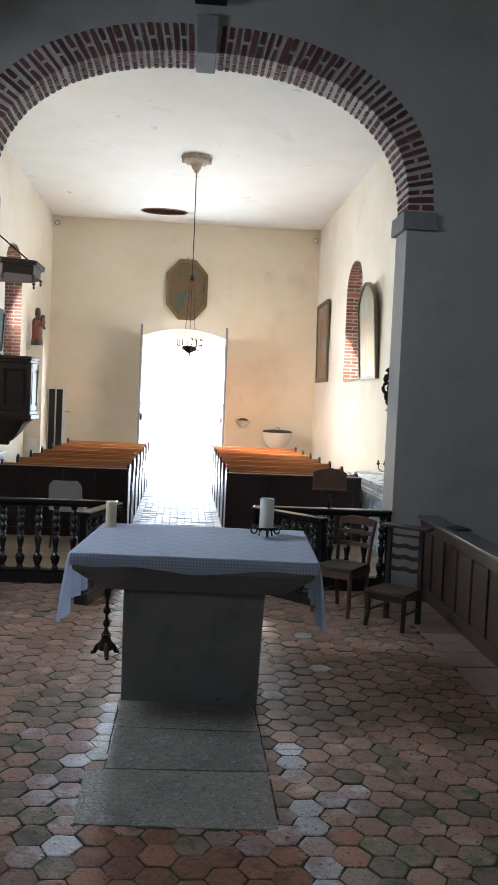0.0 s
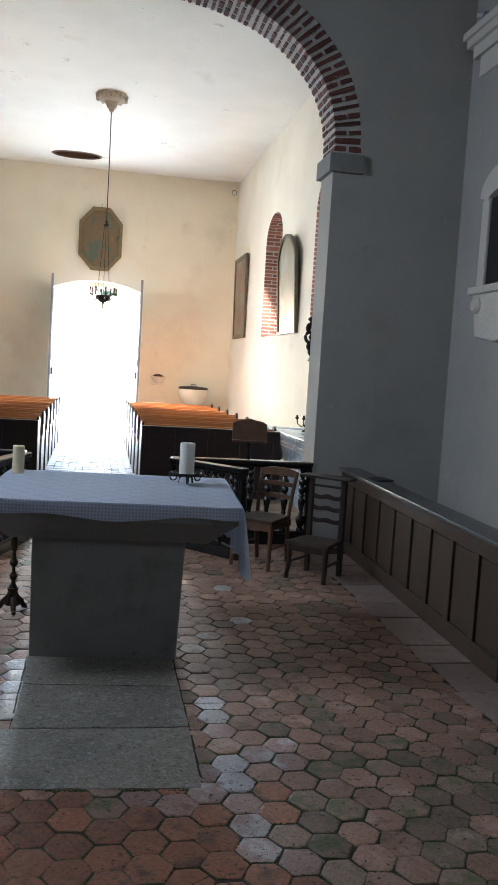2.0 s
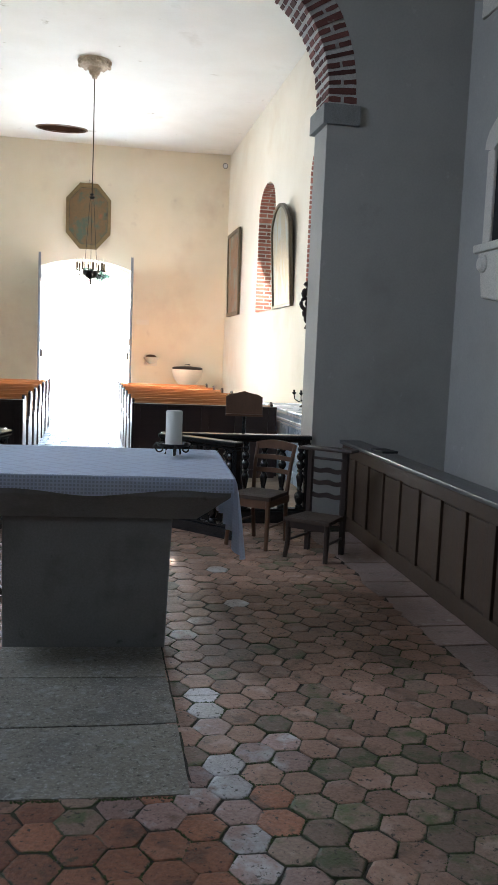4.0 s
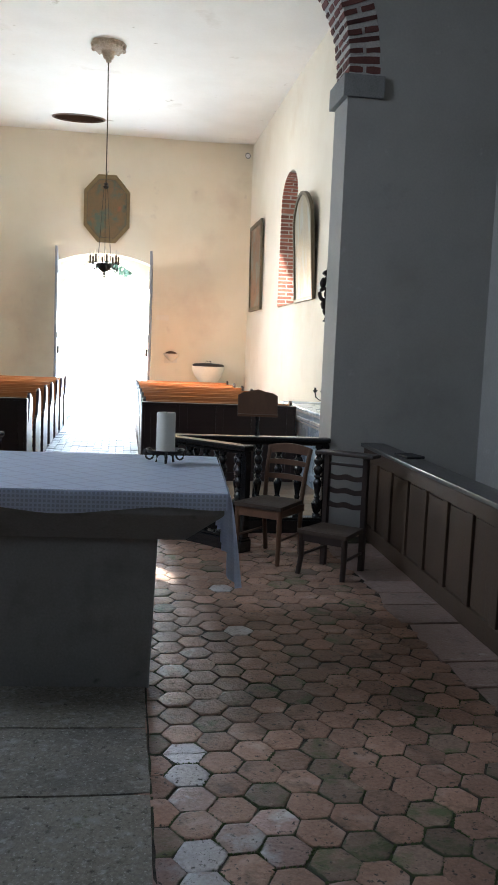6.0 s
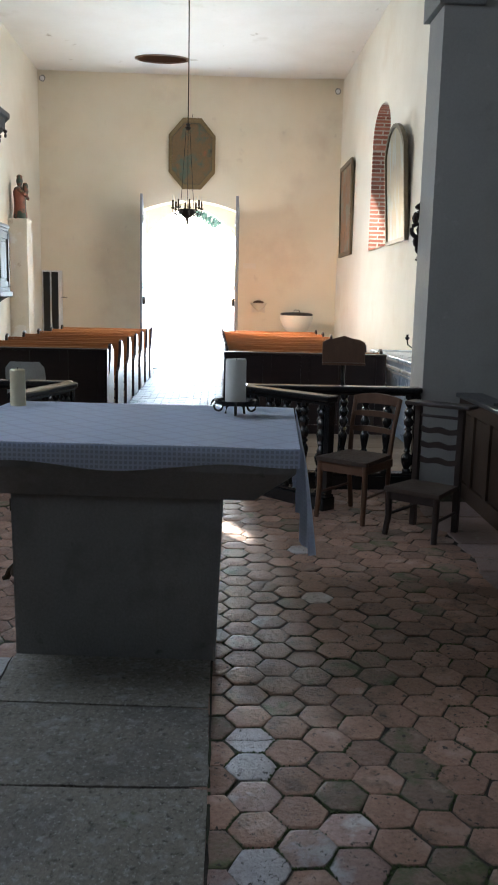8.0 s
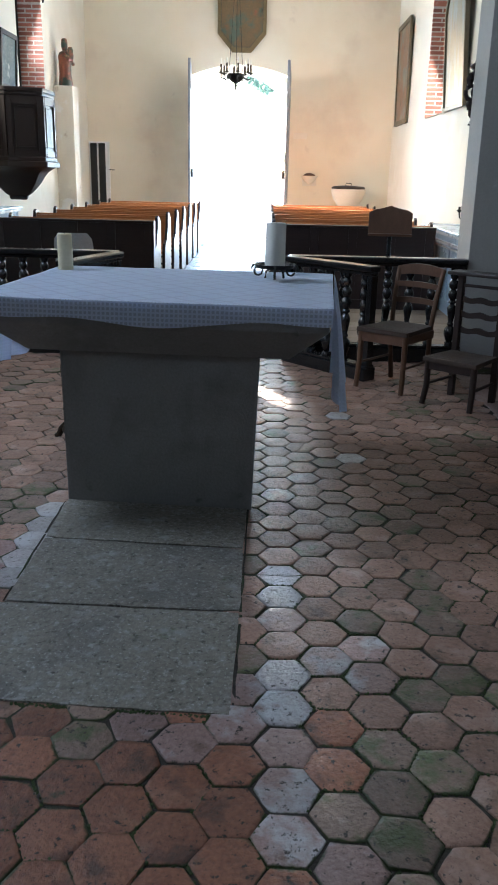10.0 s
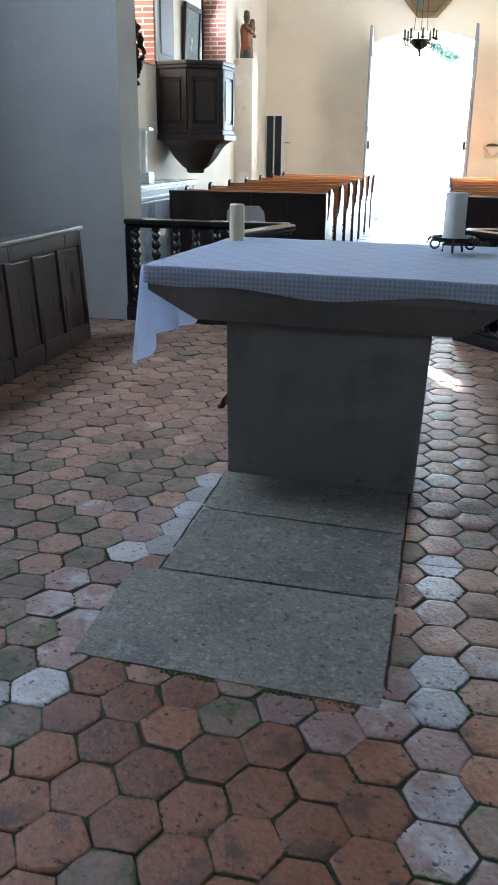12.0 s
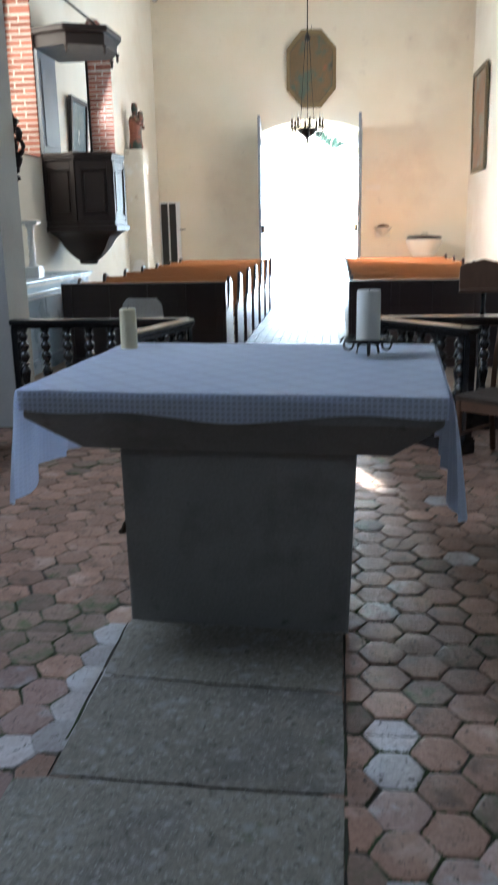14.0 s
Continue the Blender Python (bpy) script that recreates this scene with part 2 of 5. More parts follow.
M["gilt"] = material("dull_gilt_frame", (0.16, 0.115, 0.055), (0.26, 0.19, 0.095), 9.0, 0.45, 0.3, metal=0.3)
M["canvas"] = material("darkened_old_canvas", (0.12, 0.10, 0.05), (0.21, 0.12, 0.055), 3.4, 0.5, 0.15, 40, stain=(0.075, 0.115, 0.085), stain_scale=2.2, stain_at=0.50, spread=0.12, layers=(((0.26, 0.10, 0.05), 6.0, 0.60, 0.08), ((0.05, 0.05, 0.035), 4.0, 0.60, 0.12)))
M["canvas_red"] = material("red_brown_old_canvas", (0.16, 0.13, 0.09), (0.30, 0.14, 0.08), 1.8, 0.45, 0.15, 40, stain=(0.19, 0.21, 0.18), stain_scale=1.6, stain_at=0.50, spread=0.12, layers=(((0.36, 0.27, 0.15), 3.0, 0.62, 0.1), ((0.08, 0.07, 0.055), 3.6, 0.60, 0.1)))
M["canvas_pale"] = material("pale_faded_canvas", (0.20, 0.185, 0.13), (0.30, 0.25, 0.16), 2.4, 0.45, 0.15, 40, stain=(0.24, 0.27, 0.26), stain_scale=2.0, stain_at=0.5, stretch=(1, 3, 0.7), layers=(((0.13, 0.12, 0.10), 3.0, 0.60, 0.1),))
M["frame_dark"] = material("worn_dark_gilt_frame", (0.075, 0.058, 0.036), (0.135, 0.11, 0.07), 9.0, 0.45, 0.3, metal=0.2)
M["plastic"] = material("grey_plastic", (0.42, 0.44, 0.46), (0.48, 0.50, 0.52), 5.0, 0.4, 0.05)
M["plank"] = material("bare_floorboards", (0.26, 0.19, 0.14), (0.36, 0.28, 0.21), 2.0, 0.6, 0.15, 40, vary=0.15, stretch=(0.5, 6, 1))
M["gravel"] = material("pale_gravel", (0.45, 0.41, 0.35), (0.58, 0.54, 0.47), 0.6, 0.95, 0.4, 30)
M["leaf"] = material("green_leaves", (0.05, 0.11, 0.09), (0.08, 0.15, 0.12), 3.0, 0.6, 0.1, vary=0.3, island=True)
M["bark"] = material("grey_bark", (0.10, 0.085, 0.07), (0.16, 0.14, 0.12), 8.0, 0.9, 0.6)
M["statue_green"] = material("painted_plaster", (0.22, 0.055, 0.035), (0.32, 0.11, 0.06), 5.0, 0.5, 0.1, stain=(0.035, 0.06, 0.045), stain_scale=3.6, stain_at=0.46, layers=(((0.42, 0.30, 0.14), 7.0, 0.62, 0.06),))
# reflections in the picture's glass, painted as a blue-grey mottle
M["glass_reflection"] = material("mottled_glass_reflection", (0.10, 0.14, 0.16), (0.24, 0.30, 0.33), 4.0, 0.12, 0.03, 40, spread=0.12, layers=(((0.40, 0.45, 0.46), 5.0, 0.60, 0.1),))
M["leaded"] = material("frosted_leaded_glass", (0.55, 0.58, 0.60), (0.66, 0.68, 0.70), 5.0, 0.25, 0.1)
M["slate"] = material("dark_slate_panel", (0.012, 0.013, 0.015), (0.02, 0.021, 0.023), 4.0, 0.6, 0.1)
M["glass"] = bpy.data.materials.new("clear_glass")
M["glass"].use_nodes = True
_p = M["glass"].node_tree.nodes["Principled BSDF"]
_p.inputs["Transmission Weight"].default_value, _p.inputs["Roughness"].default_value, _p.inputs["IOR"].default_value = 1.0, 0.02, 1.45


def lace(name, holes):
    """White cotton, blue daylight put into its colour; where holes is set, a net of square openings."""
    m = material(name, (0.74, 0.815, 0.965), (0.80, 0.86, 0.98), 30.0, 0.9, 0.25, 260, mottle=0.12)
    nt = m.node_tree
    n, link = nt.nodes, nt.links.new
    p = n["Principled BSDF"]
    tc = n.new("ShaderNodeTexCoord")
    sep = n.new("ShaderNodeSeparateXYZ")
    link(tc.outputs["UV"], sep.inputs[0])

    def math_node(op, a, b=0.0):
        k = n.new("ShaderNodeMath")
        k.operation = op
        for s_, v in zip(k.inputs, (a, b)):
            if isinstance(v, (int, float)):
                s_.default_value = v
            else:
                link(v, s_)
        return k.outputs[0]

    if holes:
        wave = [math_node("GREATER_THAN", math_node("FRACT", math_node("DIVIDE", sep.outputs[k], 0.0176)), 0.4) for k in (0, 1)]
        hole = math_node("MULTIPLY", math_node("MULTIPLY", wave[0], wave[1]), holes)
        p.inputs["Alpha"].default_value = 1.0
        link(math_node("SUBTRACT", 1.0, hole), p.inputs["Alpha"])
    else:
        # woven lozenges
        a = math_node("ADD", math_node("DIVIDE", sep.outputs[0], 0.15), math_node("DIVIDE", sep.outputs[1], 0.15))
        b = math_node("SUBTRACT", math_node("DIVIDE", sep.outputs[0], 0.15), math_node("DIVIDE", sep.outputs[1], 0.15))
        fa, fb = (math_node("LESS_THAN", math_node("ABSOLUTE", math_node("SUBTRACT", math_node("FRACT", v), 0.5)), 0.06) for v in (a, b))
        line = math_node("MAXIMUM", fa, fb)
        src = p.inputs["Base Color"].links[0].from_socket
        mx = n.new("ShaderNodeMix")
        mx.data_type = "RGBA"
        link(line, mx.inputs[0])
        link(src, mx.inputs[6])
        mx.inputs[7].default_value = (0.68, 0.72, 0.84, 1)
        link(mx.outputs[2], p.inputs["Base Color"])
    return m


M["cloth"] = lace("blue_lit_woven_cotton", 0)
M["lace"] = lace("blue_lit_lace_net", 0.27)
M["lace_side"] = lace("blue_lit_lace_drop", 0.07)


# ---- mesh helpers ----
def mesh_of(bm, mat, smooth=False, angle=0.6):
    bmesh.ops.recalc_face_normals(bm, faces=bm.faces)
    me = bpy.data.meshes.new("mesh")
    bm.to_mesh(me)
    bm.free()
    me.materials.append(mat)
    if smooth:
        for p in me.polygons:
            p.use_smooth = True
        me.set_sharp_from_angle(angle=angle)
    return me


def part(name, bm, mat, parent=None, label="", smooth=False):
    """Links a bmesh as one mesh object under a thing, or at top level."""
    ob = new(name, mesh_of(bm, mat, smooth))
    ob.data.name = name
    if parent:
        ob.parent = parent
    if label:
        ob["label"] = label
    return ob


def thing(name, label, category, group="", at=None):
    e = new(name)
    e.empty_display_size = 0.1
    if at is not None:
        e.matrix_basis = at
    return tagged(e, label, category, group)


def setting(name, bm, mat, label="", category="", smooth=False):
    return tagged(part(name, bm, mat, None, label, smooth), label, category or name.split("_")[0], kind="structure")


def box(bm, x0, x1, y0, y1, z0, z1, bevel=0.0, m=None):
    r = bmesh.ops.create_cube(bm, size=1)
    vs = r["verts"]
    for v in vs:
        v.co = Vector(((x0 + x1) / 2 + v.co.x * (x1 - x0), (y0 + y1) / 2 + v.co.y * (y1 - y0), (z0 + z1) / 2 + v.co.z * (z1 - z0)))
        if m is not None:
            v.co = m @ v.co
    if bevel:
        es = {e for v in vs for e in v.link_edges}
        bmesh.ops.bevel(bm, geom=list(es), offset=bevel, segments=2, affect="EDGES", profile=0.6)
    return bm


def boxes(*rows, bevel=0.0):
    bm = bmesh.new()
    for r in rows:
        box(bm, *r, bevel=bevel)
    return bm


def extrude(bm, pts, to3, d0, d1):
    """A polygon of (s, t) points, from depth d0 to d1; to3(s, t, d) lays it into space."""
    a = [bm.verts.new(to3(s, t, d0)) for s, t in pts]
    b = [bm.verts.new(to3(s, t, d1)) for s, t in pts]
    bm.faces.new(a)
    bm.faces.new(b[::-1])
    for i in range(len(pts)):
        j = (i + 1) % len(pts)
        bm.faces.new((a[i], b[i], b[j], a[j]))
    return bm


def lathe(bm, profile, segs=16, at=(0, 0, 0), m=None, scale=(1, 1)):
    rings = []
    for r, z in profile:
        ring = []
        for k in range(segs):
            w = 2 * math.pi * k / segs
            co = Vector((at[0] + r * scale[0] * math.cos(w), at[1] + r * scale[1] * math.sin(w), at[2] + z))
            ring.append(bm.verts.new(m @ co if m is not None else co))
        rings.append(ring)
    for p, q in zip(rings, rings[1:]):
        for k in range(segs):
            j = (k + 1) % segs
            bm.faces.new((p[k], p[j], q[j], q[k]))
    bm.faces.new(rings[0][::-1])
    bm.faces.new(rings[-1])
    return bm


def tube(bm, pts, r, segs=8, r_end=None):
    pts = [Vector(p) for p in pts]
    rings = []
    for i, p in enumerate(pts):
        d = (pts[min(i + 1, len(pts) - 1)] - pts[max(i - 1, 0)]).normalized()
        side = d.cross(Vector((0, 0, 1)) if abs(d.z) < 0.9 else Vector((1, 0, 0))).normalized()
        up = side.cross(d)
        rr = r if r_end is None else r + (r_end - r) * i / (len(pts) - 1)
        rings.append([bm.verts.new(p + (side * math.cos(2 * math.pi * k / segs) + up * math.sin(2 * math.pi * k / segs)) * rr) for k in range(segs)])
    for a, b in zip(rings, rings[1:]):
        for k in range(segs):
            j = (k + 1) % segs
            bm.faces.new((a[k], a[j], b[j], b[k]))
    bm.faces.new(rings[0][::-1])
    bm.faces.new(rings[-1])
    return bm


def bevelled(bm, w, segs=2):
    bmesh.ops.bevel(bm, geom=list(bm.edges), offset=w, segments=segs, affect="EDGES", profile=0.6)
    return bm


XZ = lambda s, t, d: (s, d, t)   # a wall across the nave: s along x, d along y
YZ = lambda s, t, d: (d, s, t)   # a wall along the nave: s along y, d along x
XY = lambda s, t, d: (s, t, d)   # lying flat

# ---- the building ----
XL, XR, Y0, Y1, ZC = -3.10, 3.06, 8.30, 19.30, 5.87
CL, CR, CB = -3.40, 3.39, -2.60
WALL = 0.55
ARCH_X, ARCH_A, ARCH_B, SPRING, RING = 0.12, 1.98, 1.34, 3.68, 0.25


def basket(a, b, steps, p=2.35):
    """Points of the basket-handle arch, from the right springing to the left."""
    out = []
    for k in range(steps + 1):
        w = math.pi * k / steps
        c, s_ = math.cos(w), math.sin(w)
        out.append((ARCH_X + a * math.copysign(abs(c) ** (2 / p), c), SPRING + b * abs(s_) ** (2 / p)))
    return out


def pointed(y0, y1, spring, apex, steps=8):
    """The head of a window, from y1 to y0."""
    mid, half = (y0 + y1) / 2, (y1 - y0) / 2
    return [(mid + half * math.cos(math.pi * k / (2 * steps)), spring + (apex - spring) * math.sin(math.pi * k / (2 * steps)) ** 0.8) for k in range(2 * steps + 1)]


# chancel arch wall
bm = bmesh.new()
outer = basket(ARCH_A + RING, ARCH_B + RING, 48)
extrude(bm, [(ARCH_X + ARCH_A, -0.05), (CR, -0.05), (CR, SPRING), (ARCH_X + ARCH_A, SPRING)], XZ, 7.9, Y0)
extrude(bm, [(ARCH_X - ARCH_A, -0.05), (CL, -0.05), (CL, SPRING), (ARCH_X - ARCH_A, SPRING)], XZ, 7.9, Y0)
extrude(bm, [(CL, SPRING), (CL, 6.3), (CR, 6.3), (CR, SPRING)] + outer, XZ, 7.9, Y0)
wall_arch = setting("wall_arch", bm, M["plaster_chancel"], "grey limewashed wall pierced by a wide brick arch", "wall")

# nave side walls, each with two pointed windows
WINDOWS = {"left": ((11.05, 12.40), (14.55, 16.00)), "right": ((10.75, 12.10), (14.34, 15.69))}
SILL, WSPRING, WAPEX = 2.28, 3.90, 4.47
for side, d0, d1 in (("left", XL - WALL, XL), ("right", XR, XR + WALL)):
    bm = bmesh.new()
    at = Y0
    for a, b in WINDOWS[side]:
        extrude(bm, [(at, -0.1), (a, -0.1), (a, ZC + 0.2), (at, ZC + 0.2)], YZ, d0, d1)
        extrude(bm, [(a, -0.1), (b, -0.1), (b, SILL), (a, SILL)], YZ, d0, d1)
        extrude(bm, [(a, ZC + 0.2), (b, ZC + 0.2)] + pointed(a, b, WSPRING, WAPEX), YZ, d0, d1)
        at = b
    extrude(bm, [(at, -0.1), (Y1, -0.1), (Y1, ZC + 0.2), (at, ZC + 0.2)], YZ, d0, d1)
    setting("wall_" + side, bm, M["plaster_side"], "white limewashed nave wall with brick-lined windows", "wall")

# far wall with the door
DL, DR, DSPRING, DTOP = -0.97, 0.94, 3.24, 3.43
door_head = [(DR + (DL - DR) * k / 14, DSPRING + (DTOP - DSPRING) * (1 - (2 * k / 14 - 1) ** 2)) for k in range(15)]
bm = bmesh.new()
extrude(bm, [(XL - WALL, -0.1), (DL, -0.1), (DL, ZC + 0.2), (XL - WALL, ZC + 0.2)], XZ, Y1, Y1 + 0.6)
extrude(bm, [(DR, -0.1), (XR + WALL, -0.1), (XR + WALL, ZC + 0.2), (DR, ZC + 0.2)], XZ, Y1, Y1 + 0.6)
extrude(bm, [(DL, ZC + 0.2), (DR, ZC + 0.2)] + door_head, XZ, Y1, Y1 + 0.6)
low_head = [(DL + (DR - DL) * k / 14, 2.74 + 0.57 * (1 - abs(2 * k / 14 - 1) ** 2.2)) for k in range(15)]
extrude(bm, door_head + low_head, XZ, Y1 + 0.42, Y1 + 0.595)
setting("wall_west", bm, M["plaster_nave"], "cream limewashed end wall round the open door", "wall")

# nave ceiling with its oval hatch
HX, HY, HRX, HRY = -0.55, 18.22, 0.48, 0.27
bm = bmesh.new()
N = 48
hole, rim, hole_t = [], [], []
for k in range(N):
    w = 2 * math.pi * k / N
    c, s_ = math.cos(w), math.sin(w)
    reach = min((XR - HX if c > 0 else HX - XL) / max(abs(c), 1e-6), (Y1 - HY if s_ > 0 else HY - Y0) / max(abs(s_), 1e-6))
    hole.append(bm.verts.new((HX + HRX * c, HY + HRY * s_, ZC)))
    hole_t.append(bm.verts.new((HX + HRX * c, HY + HRY * s_, ZC + 0.35)))
    rim.append(bm.verts.new((HX + reach * c, HY + reach * s_, ZC)))
for k in range(N):
    j = (k + 1) % N
    bm.faces.new((hole[k], hole[j], rim[j], rim[k]))
    bm.faces.new((hole[k], hole_t[k], hole_t[j], hole[j]))
for x, y in ((XL, Y0), (XR, Y0), (XL, Y1), (XR, Y1)):
    near_ = sorted(rim, key=lambda v: (v.co.x - x) ** 2 + (v.co.y - y) ** 2)[:2]
    if min((v.co.x - x) ** 2 + (v.co.y - y) ** 2 for v in near_) > 1e-6:
        bm.faces.new((near_[0], near_[1], bm.verts.new((x, y, ZC))))
setting("ceiling_nave", bm, M["ceiling"], "flat white plaster ceiling with an oval hatch", "ceiling")
setting("ceiling_loft", boxes((XL - WALL, XR + WALL, Y0 - 0.4, Y1 + 0.6, ZC + 0.36, ZC + 0.5)), M["dark_wood"], "dark boarded loft above the ceiling", "ceiling")
bm = lathe(bmesh.new(), [(1.0, 0), (1.07, 0), (1.07, -0.012), (1.0, -0.02), (0.995, 0)], 48, (0, 0, 0), Matrix.Translation((HX, HY, ZC - 0.001)) @ Matrix.Diagonal((HRX, HRY, 1, 1)))
bm.faces.ensure_lookup_table()
bmesh.ops.delete(bm, geom=[f for f in bm.faces if len(f.verts) > 4], context="FACES_ONLY")
lathe(bm, [(0.985, 0.001), (0.99, 0.33), (0.9, 0.34)], 48, (0, 0, 0), Matrix.Translation((HX, HY, ZC)) @ Matrix.Diagonal((HRX, HRY, 1, 1)))
bmesh.ops.delete(bm, geom=[f for f in bm.faces if len(f.verts) > 4], context="FACES_ONLY")
setting("trim_hatch", bm, M["chair_wood"], "dark wooden rim of the oval hatch", "trim")

# chancel walls and ceiling
CHANCEL_WINDOWS = {"north": (4.9, 6.3, 2.7, 4.7), "south": (1.2, 2.2, 2.05, 3.95)}
for side, d0, d1 in (("north", CL - WALL, CL), ("south", CR, CR + WALL)):
    bm = bmesh.new()
    y0, y1, z0, z1 = CHANCEL_WINDOWS[side]
    for a, b, lo_, hi_ in ((CB - WALL, y0, -0.1, 6.3), (y1, 8.3, -0.1, 6.3), (y0, y1, -0.1, z0), (y0, y1, z1, 6.3)):
        extrude(bm, [(a, lo_), (b, lo_), (b, hi_), (a, hi_)], YZ, d0, d1)
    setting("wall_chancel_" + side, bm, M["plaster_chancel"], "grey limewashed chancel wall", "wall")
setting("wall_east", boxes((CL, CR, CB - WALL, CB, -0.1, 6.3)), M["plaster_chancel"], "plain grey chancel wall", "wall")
setting("ceiling_chancel", boxes((CL - WALL, CR + WALL, CB - WALL, Y0, 6.1, 6.29)), M["plaster_chancel"], "plain plaster ceiling in the darkened limewash", "ceiling")

# beds of the floors, the ground outside
setting("floor_chancel", boxes((CL, CR, CB, 7.9, -0.2, -0.0052)), M["joint"], "dark earthy bed under the tile floor", "floor")
setting("floor_nave", boxes((XL, XR, 7.9, Y1 + 0.6, -0.2, -0.022)), M["joint"], "dark bed under paving and boards", "floor")
bm = bmesh.new()
bmesh.ops.create_grid(bm, x_segments=24, y_segments=24, size=600)
for v in bm.verts:
    v.co.z = -0.21
setting("ground", bm, M["gravel"], "pale sunlit gravel outside the door", "ground")
bm = boxes((-4.0, 4.0, Y1 + 0.61, Y1 + 12, -0.205, -0.03), bevel=0.02)
setting("pavement", bm, M["gravel"], "pale sunlit forecourt before the door", "pavement")

# imposts and keystone
for x0, x1, nm in ((ARCH_X + ARCH_A - 0.045, ARCH_X + ARCH_A + 0.29, "a"), (ARCH_X - ARCH_A - 0.29, ARCH_X - ARCH_A + 0.045, "b")):
    bm = bmesh.new()
    box(bm, x0, x1, 7.865, 8.335, SPRING - 0.175, SPRING - 0.004, 0.008)
    tagged(part("impost", bm, M["stone"]), "grey cut stone impost under the arch", "impost", "arch imposts", "structure")
bm = bmesh.new()
extrude(bm, [(ARCH_X - 0.09, SPRING + ARCH_B - 0.03), (ARCH_X + 0.09, SPRING + ARCH_B - 0.03), (ARCH_X + 0.105, 5.34), (ARCH_X - 0.105, 5.34)], XZ, 7.84, 8.32)
tagged(part("keystone", bevelled(bm, 0.01), M["stone"]), "grey stone keystone of the brick arch", "keystone", kind="structure")

# brick voussoirs on a mortar ring
bm = bmesh.new()
inn, out = basket(ARCH_A + 0.008, ARCH_B + 0.008, 48), basket(ARCH_A + RING + 0.01, ARCH_B + RING + 0.01, 48)
for k in range(48):
    extrude(bm, [inn[k], inn[k + 1], out[k + 1], out[k]], XZ, 7.905, 8.295)
bmesh.ops.remove_doubles(bm, verts=bm.verts, dist=0.0005)
mortar_ring = tagged(part("arch_ring", bm, M["mortar"]), "red brick arch ring with pale lime joints", "arch", kind="structure")

# windows: leaded lights deep in the wall
PANE_Y, PANE_Z = 15.482, 3.98
for side, x in (("left", XL - 0.40), ("right", XR + 0.40)):
    for i, (a, b) in enumerate(WINDOWS[side]):
        win = tagged(new("window_%d" % (i + 1 + 2 * (side == "right"))), "leaded window of small frosted panes, brick-lined", "window", kind="structure")
        head = pointed(a, b, WSPRING, WAPEX)
        bm = bmesh.new()
        frame_pts = [(a, SILL), (b, SILL)] + head
        mid = ((a + b) / 2, 3.2)
        inner_pts = [(mid[0] + (s_ - mid[0]) * 0.94, mid[1] + (t_ - mid[1]) * 0.96) for s_, t_ in frame_pts]
        for k in range(len(frame_pts)):
            j = (k + 1) % len(frame_pts)
            if (Vector(frame_pts[k]) - Vector(frame_pts[j])).length > 1e-4:
                extrude(bm, [frame_pts[k], frame_pts[j], inner_pts[j], inner_pts[k]], YZ, x - 0.03, x + 0.03)
        part("window_frame", bm, M["iron"], win)
        bm = bmesh.new()
        step_y, step_z = (b - a) / 7, 0.2
        for iy in range(1, 7):
            box(bm, x - 0.008, x + 0.008, a + iy * step_y - 0.006, a + iy * step_y + 0.006, SILL, WAPEX)
        for iz in range(1, 11):
            box(bm, x - 0.008, x + 0.008, a, b, SILL + iz * step_z - 0.006, SILL + iz * step_z + 0.006)
        part("glazing_bars", bm, M["iron"], win)
        for iy in range(7):
            for iz in range(11):
                y_a, y_b = a + iy * step_y + 0.006, a + (iy + 1) * step_y - 0.006
                z_a = SILL + iz * step_z + 0.006
                z_b = min(z_a + step_z - 0.012, WAPEX)
                if z_b - z_a < 0.03:
                    continue
                open_one = side == "left" and i == 1 and y_a < PANE_Y < y_b and z_a < PANE_Z < z_b
                if not open_one:
                    part("pane", boxes((x - 0.003, x + 0.003, y_a, y_b, z_a, z_b)), M["leaded"], win)
        bm = boxes((min(x, XL if side == "left" else XR), max(x, XL if side == "left" else XR), a, b, SILL - 0.02, SILL + 0.004), bevel=0.004)
        part("window_sill", bm, M["stone_pale"], win)

for x, side in ((CL - 0.42, "north"), (CR + 0.42, "south")):
    y0, y1, z0, z1 = CHANCEL_WINDOWS[side]
    win = tagged(new("window_%d" % (5 if x < 0 else 6)), "plain frosted chancel window", "window", kind="structure")
    part("window_frame", boxes((x - 0.03, x + 0.03, y0, y0 + 0.06, z0, z1), (x - 0.03, x + 0.03, y1 - 0.06, y1, z0, z1), (x - 0.03, x + 0.03, y0 + 0.06, y1 - 0.06, z0, z0 + 0.06), (x - 0.03, x + 0.03, y0 + 0.06, y1 - 0.06, z1 - 0.06, z1)), M["iron"], win)
    part("pane", boxes((x - 0.003, x + 0.003, y0 + 0.06, y1 - 0.06, z0 + 0.06, z1 - 0.06)), M["leaded"], win)

